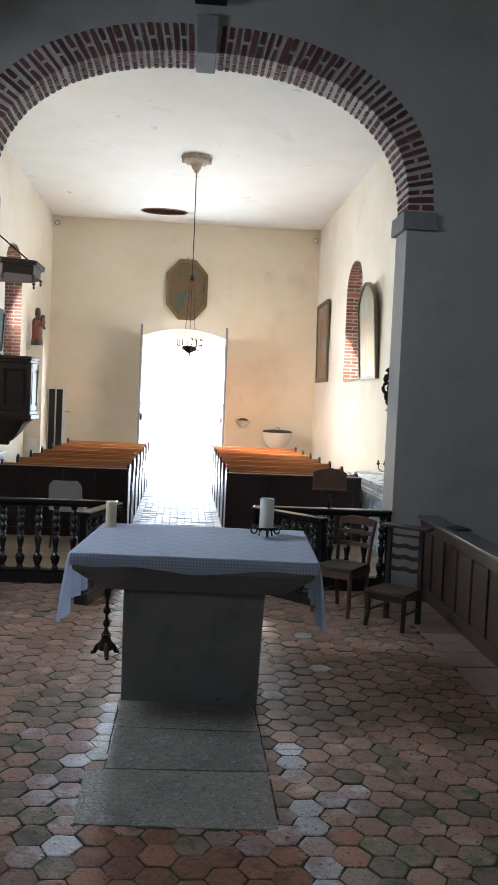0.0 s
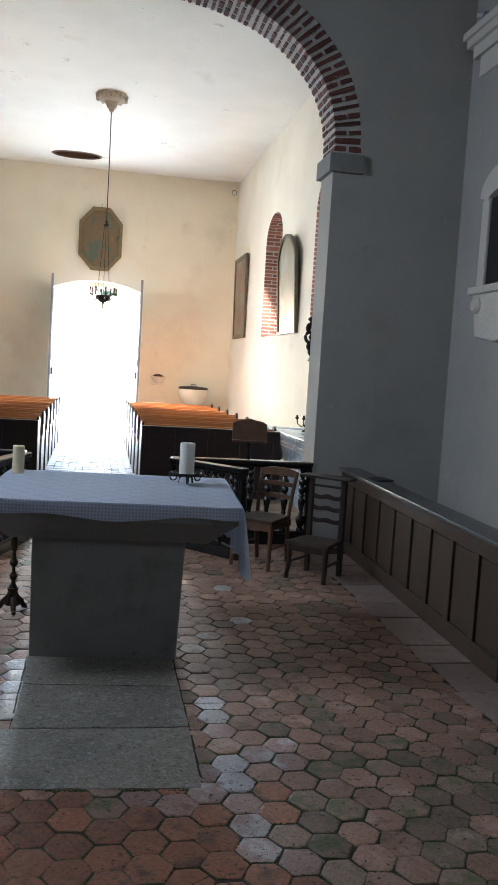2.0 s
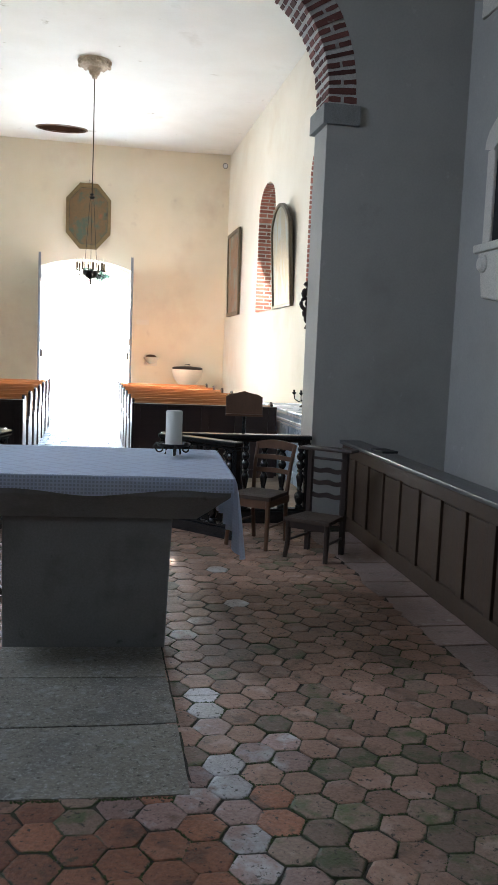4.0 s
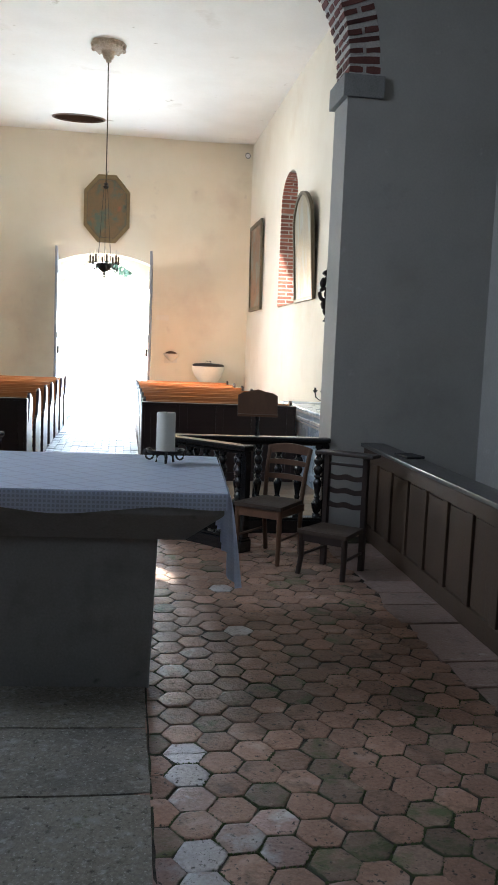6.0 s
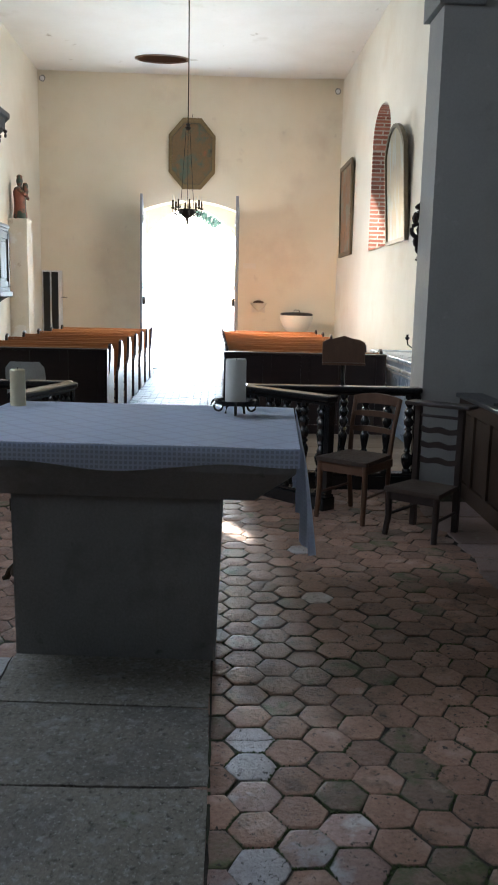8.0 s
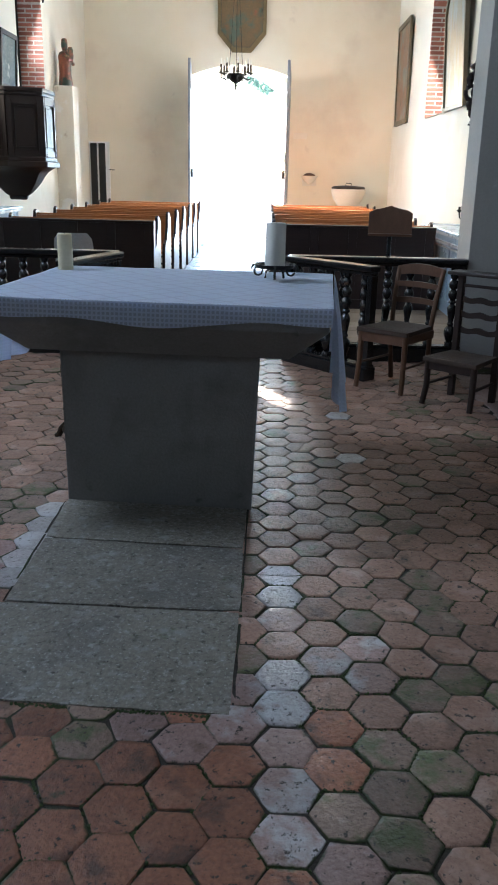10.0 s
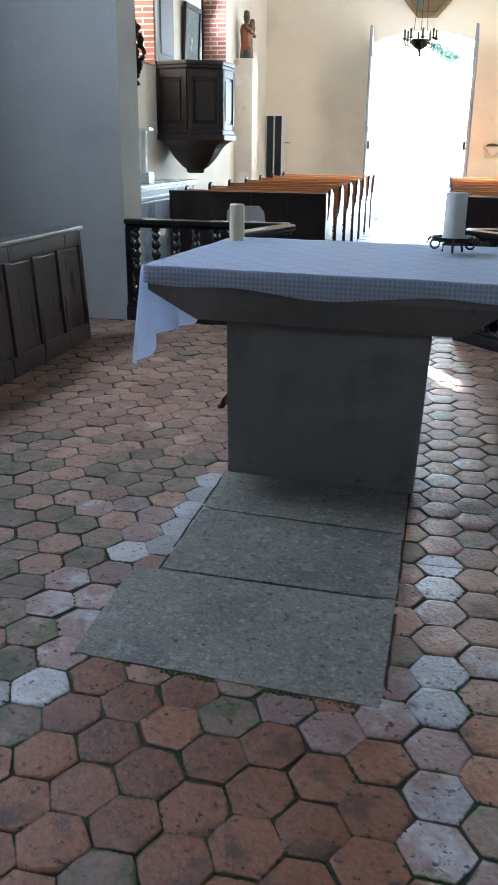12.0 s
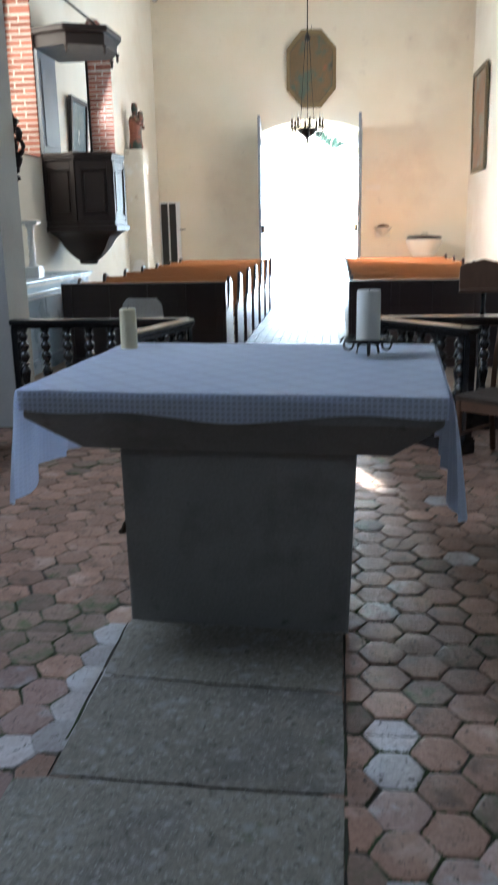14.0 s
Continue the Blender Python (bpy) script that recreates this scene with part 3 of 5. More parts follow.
# the open double door
door = tagged(new("door_1"), "tall pale-painted double door standing open to the daylight", "door", kind="structure")
for x, s_ in ((DL - 0.03, -1), (DR + 0.03, 1)):
    m = Matrix.Translation((x, Y1 - 0.02, 0)) @ Matrix.Rotation(radians(-s_ * 3.0), 4, "Z")
    bm = bmesh.new()
    extrude(bm, [(-0.94, 0.02), (0, 0.02), (0, DSPRING), (-0.94, DTOP)], YZ, -0.025, 0.025)
    leaf = part("door_leaf", bevelled(bm, 0.006), M["grey_blue"], door, "blue-grey painted plank leaf with white ledges")
    leaf.matrix_basis = m
    for z in (0.35, 1.6, 2.9):
        b_ = part("ledge_board", boxes((-0.05 if s_ > 0 else 0.031, -0.031 if s_ > 0 else 0.05, -0.88, -0.06, z, z + 0.14), bevel=0.005), M["white_paint"], leaf)
        hb = part("strap_hinge", boxes((-0.056 if s_ > 0 else 0.051, -0.051 if s_ > 0 else 0.056, -0.7, 0.0, z + 0.05, z + 0.09)), M["iron"], leaf)
    lk = part("lock", boxes((-0.075 if s_ > 0 else 0.031, -0.031 if s_ > 0 else 0.075, -0.92, -0.76, 1.3, 1.46), bevel=0.006), M["iron"], leaf)

# ---- the altar and what stands on it ----
ALTAR = pose(0.13, 4.84, 0, 0, 0, -4.2)     # middle of the block's front edge
altar = thing("altar", "grey cement stone altar on a plain block", "altar", at=ALTAR)
bm = bmesh.new()
box(bm, -0.395, 0.395, 0.0, 0.74, -0.02, 0.672, 0.012)
for v in bm.verts:
    v.co.x += 0.022 * max(0, v.co.z) / 0.67 * (1 if v.co.x > 0 else -0.3) + (0.012 - 0.09 * v.co.y / 0.74 if v.co.x > 0 else 0)
part("block", bm, M["altar"], altar)
bm = bmesh.new()
lo, hi, up = (-0.52, 0.545, -0.035, 0.87), (-0.675, 0.70, -0.16, 0.98), []
for (x0, x1, y0, y1), z in ((lo, 0.668), (hi, 0.80), (hi, 0.888)):
    up.append([bm.verts.new(p) for p in ((x0, y0, z), (x1, y0, z), (x1, y1, z), (x0, y1, z))])
bm.faces.new(up[0][::-1])
bm.faces.new(up[2])
for p, q in zip(up, up[1:]):
    for k in range(4):
        bm.faces.new((p[k], p[(k + 1) % 4], q[(k + 1) % 4], q[k]))
part("mensa", bevelled(bm, 0.008), M["altar"], altar, "overhanging stone table with bevelled underside")


def cloth_sheet(name, rows, mat, parent, label=""):
    """A sheet from rows of (point, u, v)."""
    bm = bmesh.new()
    uv = bm.loops.layers.uv.new("UVMap")
    vs = [[(bm.verts.new(p), u, v) for p, u, v in row] for row in rows]
    for r, q in zip(vs, vs[1:]):
        for k in range(len(r) - 1):
            quad = (r[k], r[k + 1], q[k + 1], q[k])
            f = bm.faces.new([c[0] for c in quad])
            for l, c in zip(f.loops, quad):
                l[uv].uv = c[1:]
    bmesh.ops.solidify(bm, geom=bm.faces, thickness=0.0015)
    return part(name, bm, mat, parent, label, True)


cloth = thing("altar_cloth", "white woven altar cloth with a lace net border", "cloth", at=ALTAR)
CX0, CX1, CY0, CY1, CZ = -0.685, 0.71, -0.168, 0.985, 0.893
wrinkle = lambda u, v: 0.0035 * noise.noise(Vector((u * 5, v * 5, 3))) + 0.0015 * noise.noise(Vector((u * 16, v * 16, 9)))
NX, NY = 70, 50
top = [[((CX0 + (CX1 - CX0) * i / NX, CY0 + (CY1 - CY0) * j / NY, CZ + 0.003 + wrinkle(i / NX, j / NY)), CX0 + (CX1 - CX0) * i / NX, (CY1 - CY0) * j / NY) for i in range(NX + 1)] for j in range(NY + 1)]
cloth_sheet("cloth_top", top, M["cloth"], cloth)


def drop_front(u):
    """How far the front border hangs: a shallow scallop in the middle and small ripples."""
    return 0.066 + 0.034 * math.exp(-((u - 0.52) / 0.13) ** 2) + 0.008 * math.exp(-((u - 0.17) / 0.1) ** 2) + 0.004 * math.sin(u * 21)


for nm, y, s_ in (("front_border", CY0, -1), ("back_border", CY1, 1)):
    rows = []
    for j in range(9):
        row = []
        for i in range(NX + 1):
            u = i / NX
            x, d = CX0 + (CX1 - CX0) * u, drop_front(u) * j / 8
            row.append(((x, y + s_ * (0.003 + 0.012 * (j / 8) * (0.5 + noise.noise(Vector((u * 6, j * 0.1, 5))))), CZ + 0.003 + wrinkle(u, 0 if s_ < 0 else 1) * (1 - j / 8) - d), x, d))
        rows.append(row)
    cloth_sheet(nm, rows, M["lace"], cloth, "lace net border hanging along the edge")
for nm, x, s_, deep in (("side_drop", CX0, -1, 0.40), ("side_drop", CX1, 1, 0.395)):
    rows = []
    for j in range(19):
        row = []
        for i in range(49):
            v, h = i / 48, j / 18
            y = CY0 + (CY1 - CY0) * v
            fold = math.sin(v * 34 + 1.2 * math.sin(v * 9)) * 0.042 * h ** 0.8 + math.sin(v * 71) * 0.008 * h
            hang = deep * (0.84 + 0.16 * math.exp(-(v / 0.10) ** 2) + 0.035 * math.sin(v * 17))
            pull = 0.05 * math.exp(-(v / 0.07) ** 2) * h
            row.append(((x + s_ * (0.006 + 0.028 * h ** 0.5 + fold * 0.75 + pull * 0.15), y - pull * 0.5 + 0.02 * h * math.cos(v * 30), CZ + 0.003 + wrinkle(0 if s_ < 0 else 1, v) * (1 - h) - hang * h), y * 1.3, h * deep))
        rows.append(row)
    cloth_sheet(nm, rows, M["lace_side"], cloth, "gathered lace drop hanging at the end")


def ring_curl(bm, centre, r, way, tube_r=0.004, turns=1.15, start=0.0):
    pts = []
    for k in range(19):
        w = start + 2 * math.pi * turns * k / 18
        rr = r * (1 - 0.55 * k / 18)
        pts.append(Vector(centre) + Vector((way[0] * rr * math.cos(w), way[1] * rr * math.cos(w), rr * math.sin(w))))
    tube(bm, pts, tube_r, 6)


holder = thing("candle_holder", "black wrought iron candle holder with curled feet on the altar", "candle holder", at=pose(0.612, 5.44, 0.901))
part("dish", lathe(bmesh.new(), [(0.0, 0.058), (0.085, 0.06), (0.094, 0.072), (0.097, 0.072), (0.088, 0.054), (0.0, 0.05)], 24), M["iron"], holder, smooth=True)
for k in range(3):
    w = radians(-90 + 120 * k)
    bm = bmesh.new()
    d = (math.cos(w), math.sin(w))
    tube(bm, [(0.02 * d[0], 0.02 * d[1], 0.052), (0.045 * d[0], 0.045 * d[1], 0.035), (0.05 * d[0], 0.05 * d[1], 0.004)], 0.006, 6)
    ring_curl(bm, (0.092 * d[0], 0.092 * d[1], 0.037), 0.035, d, 0.005)
    part("foot", bm, M["iron"], holder)
candle = thing("candle", "thick cream wax pillar candle in the iron holder", "candle", at=pose(0.612, 5.44, 0.961))
part("wax", lathe(bmesh.new(), [(0.0, 0.0), (0.047, 0.0), (0.047, 0.188), (0.044, 0.196), (0.040, 0.192), (0.0, 0.184)], 28), M["wax"], candle, smooth=True)
part("wick", tube(bmesh.new(), [(0, 0, 0.18), (0.001, 0, 0.192), (0.004, 0, 0.2)], 0.0015, 5), M["iron"], candle)

# floor candlestick beside the altar
cs = thing("candlestick", "tall dark bronze floor candlestick with three scrolled feet", "candlestick", at=pose(-0.43, 5.70, 0))
part("stem", lathe(bmesh.new(), [(0.0, 0.13), (0.03, 0.13), (0.036, 0.15), (0.016, 0.18), (0.012, 0.20), (0.022, 0.215), (0.026, 0.235), (0.011, 0.26), (0.01, 0.29), (0.024, 0.305), (0.027, 0.325), (0.012, 0.35), (0.011, 0.39), (0.02, 0.41), (0.026, 0.45), (0.018, 0.48), (0.010, 0.50), (0.023, 0.515), (0.010, 0.53), (0.010, 0.60), (0.022, 0.62), (0.024, 0.64), (0.010, 0.66), (0.010, 0.76), (0.028, 0.8), (0.046, 0.85), (0.054, 0.86), (0.054, 0.87), (0.0, 0.87)], 16), M["bronze"], cs, smooth=True)
part("base", lathe(bmesh.new(), [(0.0, 0.05), (0.058, 0.05), (0.056, 0.065), (0.046, 0.09), (0.034, 0.12), (0.026, 0.15), (0.04, 0.158), (0.0, 0.165)], 6), M["bronze"], cs)
for k in range(3):
    w = radians(-80 + 120 * k)
    d = (math.cos(w), math.sin(w))
    bm = tube(bmesh.new(), [(0.03 * d[0], 0.03 * d[1], 0.09), (0.065 * d[0], 0.065 * d[1], 0.06), (0.085 * d[0], 0.085 * d[1], 0.022), (0.105 * d[0], 0.105 * d[1], 0.014)], 0.021, 8, 0.013)
    part("foot", bm, M["bronze"], cs, smooth=True)
cl = thing("candle", "yellowed wax candle on the floor candlestick", "candle", at=pose(-0.425, 5.70, 0.87))
part("wax", lathe(bmesh.new(), [(0.0, 0.0), (0.037, 0.0), (0.036, 0.195), (0.032, 0.2), (0.0, 0.194)], 20), M["wax_yellow"], cl, smooth=True)
part("wick", tube(bmesh.new(), [(0, 0, 0.19), (0.002, 0, 0.21)], 0.0015, 5), M["iron"], cl)


# ---- communion rail ----
BAL = [(0.0, 0.0), (0.032, 0.0), (0.032, 0.028), (0.02, 0.036), (0.03, 0.05), (0.042, 0.085), (0.046, 0.11), (0.04, 0.135), (0.018, 0.16), (0.026, 0.168), (0.026, 0.178), (0.018, 0.186), (0.024, 0.22), (0.033, 0.27), (0.036, 0.295), (0.026, 0.315), (0.017, 0.33), (0.03, 0.338), (0.03, 0.35), (0.018, 0.36), (0.03, 0.375), (0.038, 0.40), (0.03, 0.425), (0.018, 0.44), (0.032, 0.455), (0.038, 0.478), (0.03, 0.50), (0.017, 0.515), (0.028, 0.53), (0.034, 0.548), (0.026, 0.566), (0.02, 0.575), (0.032, 0.582), (0.032, 0.61), (0.0, 0.61)]
bal_mesh = mesh_of(lathe(bmesh.new(), BAL, 14), M["black_wood"], True, 1.0)


def rail_run(name, label, a, b, count, plinth=0.13):
    """A stretch of balustrade from a to b on the floor."""
    a, b = Vector((*a, 0)), Vector((*b, 0))
    d = b - a
    e = thing(name, label, "rail", "communion rail", Matrix.Translation(a) @ Matrix.Rotation(math.atan2(d.y, d.x), 4, "Z"))
    L = d.length
    part("top_rail", box(box(bmesh.new(), 0, L, -0.055, 0.055, 0.752, 0.795, 0.012), 0.01, L - 0.01, -0.035, 0.035, 0.728, 0.752, 0.004), M["black_wood"], e)
    part("bottom_rail", box(box(bmesh.new(), 0.0, L, -0.06, 0.06, 0.0, plinth - 0.02, 0.006), 0.0, L, -0.045, 0.045, plinth - 0.02, plinth, 0.005), M["black_wood"], e)
    for k in range(count):
        o = new("baluster", bal_mesh)
        o.parent = e
        o.location, o.scale = ((k + 0.5) * L / count, 0, plinth - 0.004), (1, 1, (0.732 - plinth) / 0.606)
    for x in (0.025, L - 0.025):
        part("end_post", boxes((x - 0.022, x + 0.022, -0.03, 0.03, plinth - 0.01, 0.73), bevel=0.004), M["black_wood"], e)
    return e


rail_run("communion_rail", "black turned-baluster communion rail against the pier", (-1.86, 7.93), (-0.55, 7.93), 8)
rail_run("communion_rail", "black turned-baluster communion rail against the pier", (0.75, 7.93), (2.10, 7.93), 8)
rail_run("rail_gate", "black baluster gate of the communion rail, swung open", (-0.545, 7.86), (-0.775, 7.08), 5, 0.11)
rail_run("rail_gate", "black baluster gate of the communion rail, swung open", (0.755, 7.86), (1.32, 7.22), 5, 0.11)


# ---- chairs ----
def slat(bm, x0, x1, z, h, y, wave=0.0, thick=0.014, bow=0.0):
    pts_t, pts_b, n_ = [], [], 12
    for k in range(n_ + 1):
        u = k / n_
        x = x0 + (x1 - x0) * u
        w = wave * math.cos((u - 0.5) * 4 * math.pi) + bow * (1 - (2 * u - 1) ** 2)
        pts_t.append((x, z + h / 2 + w))
        pts_b.append((x, z - h / 2 + w * 0.6))
    extrude(bm, pts_b + pts_t[::-1], XZ, y - thick / 2, y + thick / 2)
    return bm


def rush_seat(front, back, y0, y1, z):
    """A woven seat: full at the rim, sagging in the middle."""
    bm = bmesh.new()
    grid = []
    for j in range(9):
        v = j / 8
        half = front + (back - front) * v
        grid.append([bm.verts.new((half * (2 * k / 8 - 1), y0 + (y1 - y0) * v, z - 0.02 * (1 - (2 * k / 8 - 1) ** 2) * (1 - (2 * v - 1) ** 2) - (0.008 if k in (0, 8) or j in (0, 8) else 0))) for k in range(9)])
    for a, b in zip(grid, grid[1:]):
        for k in range(8):
            bm.faces.new((a[k], a[k + 1], b[k + 1], b[k]))
    bmesh.ops.recalc_face_normals(bm, faces=bm.faces)
    r = bmesh.ops.extrude_face_region(bm, geom=list(bm.faces))
    for v in r["geom"]:
        if isinstance(v, bmesh.types.BMVert):
            v.co.z -= 0.028
    return bm


c1 = thing("rush_chair", "brown wooden chair with ladder back and rush seat", "chair", at=pose(1.475, 7.10, 0, 0, 0, -38.5))
W, D, H, HB = 0.168, 0.185, 0.405, 0.80
for x in (-W, W):
    part("leg", tube(bmesh.new(), [(x * 1.04, -D - 0.02, 0), (x, -D, 0.2), (x, -D, H)], 0.017, 10, 0.02), M["chair_wood"], c1, smooth=True)
    part("back_post", tube(bmesh.new(), [(x * 0.86, D + 0.03, 0), (x * 0.88, D, 0.22), (x * 0.9, D, H), (x * 0.95, D + 0.03, 0.6), (x, D + 0.085, HB - 0.02)], 0.018, 10, 0.016), M["chair_wood"], c1, smooth=True)
    part("side_rail", boxes((x - 0.011, x + 0.011, -D, D, H - 0.075, H - 0.02), bevel=0.003), M["chair_wood"], c1)
    part("stretcher", tube(bmesh.new(), [(x * 1.0, -D, 0.17), (x * 0.9, D, 0.17)], 0.009, 8), M["chair_wood"], c1)
part("front_rail", boxes((-W, W, -D - 0.011, -D + 0.011, H - 0.085, H - 0.012), bevel=0.003), M["chair_wood"], c1)
part("seat", rush_seat(W + 0.02, W * 0.9 + 0.01, -D - 0.025, D + 0.005, H + 0.016), M["rush"], c1, "worn rush seat", True)
part("top_rail", slat(bmesh.new(), -W - 0.005, W + 0.005, HB - 0.045, 0.06, D + 0.08, bow=0.025, thick=0.02), M["chair_wood"], c1)
for z, y in ((0.665, 0.043), (0.56, 0.02)):
    part("back_slat", slat(bmesh.new(), -W * 0.96, W * 0.96, z, 0.034, D + y, bow=0.012), M["chair_wood"], c1)

c2 = thing("prayer_chair", "dark low-seated prayer chair with wavy ladder back", "chair", at=pose(1.835, 6.675, 0, 0, 0, -40.5))
W, D, H, HB = 0.158, 0.158, 0.295, 0.80
for x in (-W, W):
    part("leg", tube(bmesh.new(), [(x * 1.05, -D - 0.025, 0), (x, -D, 0.12), (x, -D, H)], 0.018, 10, 0.021), M["prie_wood"], c2, smooth=True)
    part("back_post", boxes((x * 0.92 - 0.019, x * 0.92 + 0.019, D - 0.02, D + 0.02, 0, HB - 0.012), bevel=0.005), M["prie_wood"], c2)
    part("stretcher", tube(bmesh.new(), [(x, -D, 0.13), (x * 0.92, D, 0.13)], 0.01, 8), M["prie_wood"], c2)
part("front_rail", boxes((-W, W, -D - 0.013, -D + 0.013, H - 0.07, H - 0.01), bevel=0.003), M["prie_wood"], c2)
part("seat", rush_seat(W + 0.025, W * 0.92 + 0.01, -D - 0.03, D - 0.02, H + 0.018), M["rush"], c2, "dark worn rush seat", True)
part("arm_board", boxes((-W - 0.06, W + 0.06, D - 0.065, D + 0.075, HB - 0.012, HB + 0.012), bevel=0.006), M["prie_wood"], c2)
part("upper_rail", boxes((-W * 0.9, W * 0.9, D - 0.008, D + 0.008, 0.715, 0.735), bevel=0.003), M["prie_wood"], c2)
for z in (0.635, 0.54, 0.44):
    part("back_slat", slat(bmesh.new(), -W * 0.9, W * 0.9, z, 0.036, D, wave=0.007), M["prie_wood"], c2)


# ---- choir stalls along the chancel walls ----
def stall(name, face, back, y0, y1, panels, s_, more=0.0, turn=0.0, wood="stall_wood", lean=0.0):
    """A panelled desk front at x = face with a bench behind it, up to the wall at x = back."""
    e = thing(name, "faded oak panelled choir stall along the wall", "choir stall", "choir stalls", at=pose(face, y0, 0, 0, 0, turn))
    L = y1 - y0
    F = lambda a, b: (min(a * s_, b * s_), max(a * s_, b * s_))
    part("panel_board", boxes((*F(0.022, 0.045), 0, L, 0.0, 0.735 + more)), M[wood], e)
    part("bottom_rail", boxes((*F(0.0, 0.03), 0, L, 0.0, 0.12), bevel=0.004), M[wood], e)
    part("frieze_rail", boxes((*F(0.0, 0.03), 0, L, 0.64 + more, 0.738 + more), bevel=0.004), M[wood], e)
    for k in range(panels + 1):
        y = k * L / panels
        part("stile", boxes((*F(0.0, 0.03), max(0, y - 0.04), min(L, y + 0.04), 0.12, 0.64 + more), bevel=0.004), M[wood], e)
    for k in range(panels):
        part("panel", boxes((*F(0.012, 0.03), k * L / panels + 0.055, (k + 1) * L / panels - 0.055, 0.135, 0.625 + more), bevel=0.005), M[wood], e)
    part("ledge", boxes((*F(-0.03, 0.17), -0.015, L, 0.738 + more, 0.768 + more), bevel=0.007), M["cap_wood"], e, "greyed worn oak ledge")
    for o in e.children:
        o.matrix_basis = Matrix.Rotation(radians(s_ * lean), 4, "Y")
    part("end_board", boxes((*F(0.045, abs(back - face) - 0.03), 0, 0.03, 0.0, 0.736 + more), bevel=0.004), M["prie_wood"], e)
    part("seat", boxes((*F(0.5, abs(back - face) - 0.02), 0.03, L, 0.40, 0.44), bevel=0.005), M[wood], e)
    part("seat_front", boxes((*F(0.54, 0.57), 0.03, L, 0.0, 0.40)), M[wood], e)
    return e


stall("choir_stall", 2.262, CR - 0.13, 4.42, 7.85, 9, 1, 0.0, -1.9)
stall("choir_stall", -1.87, CL, 4.0, 7.17, 9, -1, 0.035, 0.0, "stall_sheen", 3.3)
book = thing("hymn_book", "thin dark book lying on the stall ledge", "book", at=pose(2.44, 6.95, 0.769, 0, 0, 8))
part("cover", boxes((-0.07, 0.07, -0.1, 0.1, 0.0, 0.018), bevel=0.003), M["slate"], book)
part("pages", boxes((-0.062, 0.072, -0.094, 0.094, 0.003, 0.015)), M["wax"], book)


# ---- memorial and cornice on the chancel wall ----
bm = bmesh.new()
for x, z0, z1, y1 in ((0.12, 4.81, 4.88, 7.899), (0.095, 4.73, 4.81, 7.86), (0.06, 4.62, 4.73, 7.78), (0.03, 4.43, 4.62, 7.68)):
    box(bm, CR - x, CR, 4.2, y1, z0, z1, 0.008)
setting("trim_cornice", bm, M["stone_pale"], "pale moulded plaster cornice on the wall", "cornice")
mem = thing("wall_memorial", "pale carved stone memorial with a dark slate panel", "memorial", at=pose(CR, 6.95, 0))
part("slate_panel", boxes((-0.02, -0.001, -0.28, 0.28, 2.5, 3.26), bevel=0.004), M["slate"], mem)
for y in (-0.34, 0.34):
    part("side_pilaster", boxes((-0.045, -0.001, y - 0.065, y + 0.065, 2.5, 3.26), bevel=0.012), M["stone_pale"], mem)
bm = bmesh.new()
arch_pts = [(0.44 * math.cos(math.pi * k / 12), 3.28 + 0.26 * math.sin(math.pi * k / 12)) for k in range(13)]
inner_a = [(s_ * 0.64, 3.24 + (t_ - 3.28) * 0.3) for s_, t_ in arch_pts]
for k in range(12):
    extrude(bm, [arch_pts[k], arch_pts[k + 1], inner_a[k + 1], inner_a[k]], YZ, -0.055, -0.001)
part("arched_top", bm, M["stone_pale"], mem)
part("shelf", boxes((-0.075, -0.001, -0.51, 0.51, 2.43, 2.5), bevel=0.015), M["stone_pale"], mem)
bm = bmesh.new()
extrude(bm, [(-0.46, 2.43), (0.46, 2.43), (0.43, 2.33), (0.37, 2.28), (0.36, 2.05), (0.0, 2.0), (-0.36, 2.05), (-0.37, 2.28), (-0.43, 2.33)], YZ, -0.05, -0.001)
part("apron", bevelled(bm, 0.02), M["stone_pale"], mem)
for y in (-0.34, 0.34):
    part("scroll", lathe(bmesh.new(), [(0.0, -0.09), (0.05, -0.09), (0.075, -0.065), (0.075, -0.02), (0.0, -0.02)], 14, m=Matrix.Translation((0, y, 2.33)) @ Matrix.Rotation(radians(90), 4, "Y")), M["stone_pale"], mem, smooth=True)


def spot_light(at, turn, name="spotlight"):
    e = thing(name, "small spotlight fixed high on the wall", "spotlight", "spotlights", at=at @ pose(0, 0, 0, 0, 0, turn))
    part("bracket", boxes((-0.02, 0.02, 0.0, 0.06, -0.02, 0.02), bevel=0.004), M["white_paint"], e)
    part("head", lathe(bmesh.new(), [(0.0, 0.0), (0.04, 0.0), (0.055, 0.05), (0.058, 0.11), (0.05, 0.11), (0.045, 0.1), (0.0, 0.1)], 16, m=Matrix.Rotation(radians(115), 4, "X")), M["stone"], e, smooth=True)
    part("lens", lathe(bmesh.new(), [(0.0, 0.101), (0.044, 0.101), (0.03, 0.106), (0.0, 0.107)], 16, m=Matrix.Rotation(radians(115), 4, "X")), M["white_paint"], e, smooth=True)
    return e


spot_light(pose(2.93, 19.24, 5.66), 0)
spot_light(pose(-2.98, 19.24, 5.72), 0)
spot_light(pose(3.33, 7.62, 4.95), 60)
fl = thing("floodlight", "black floodlight above the keystone", "lamp", at=pose(0.14, 7.90, 5.46))
part("housing", boxes((-0.15, 0.15, -0.19, -0.08, -0.05, 0.13), bevel=0.015), M["iron"], fl)
part("bracket", boxes((-0.12, -0.1, -0.08, 0, 0.0, 0.03), (0.1, 0.12, -0.08, 0, 0.0, 0.03)), M["iron"], fl)
part("glass", boxes((-0.13, 0.13, -0.196, -0.191, -0.03, 0.11)), M["slate"], fl)

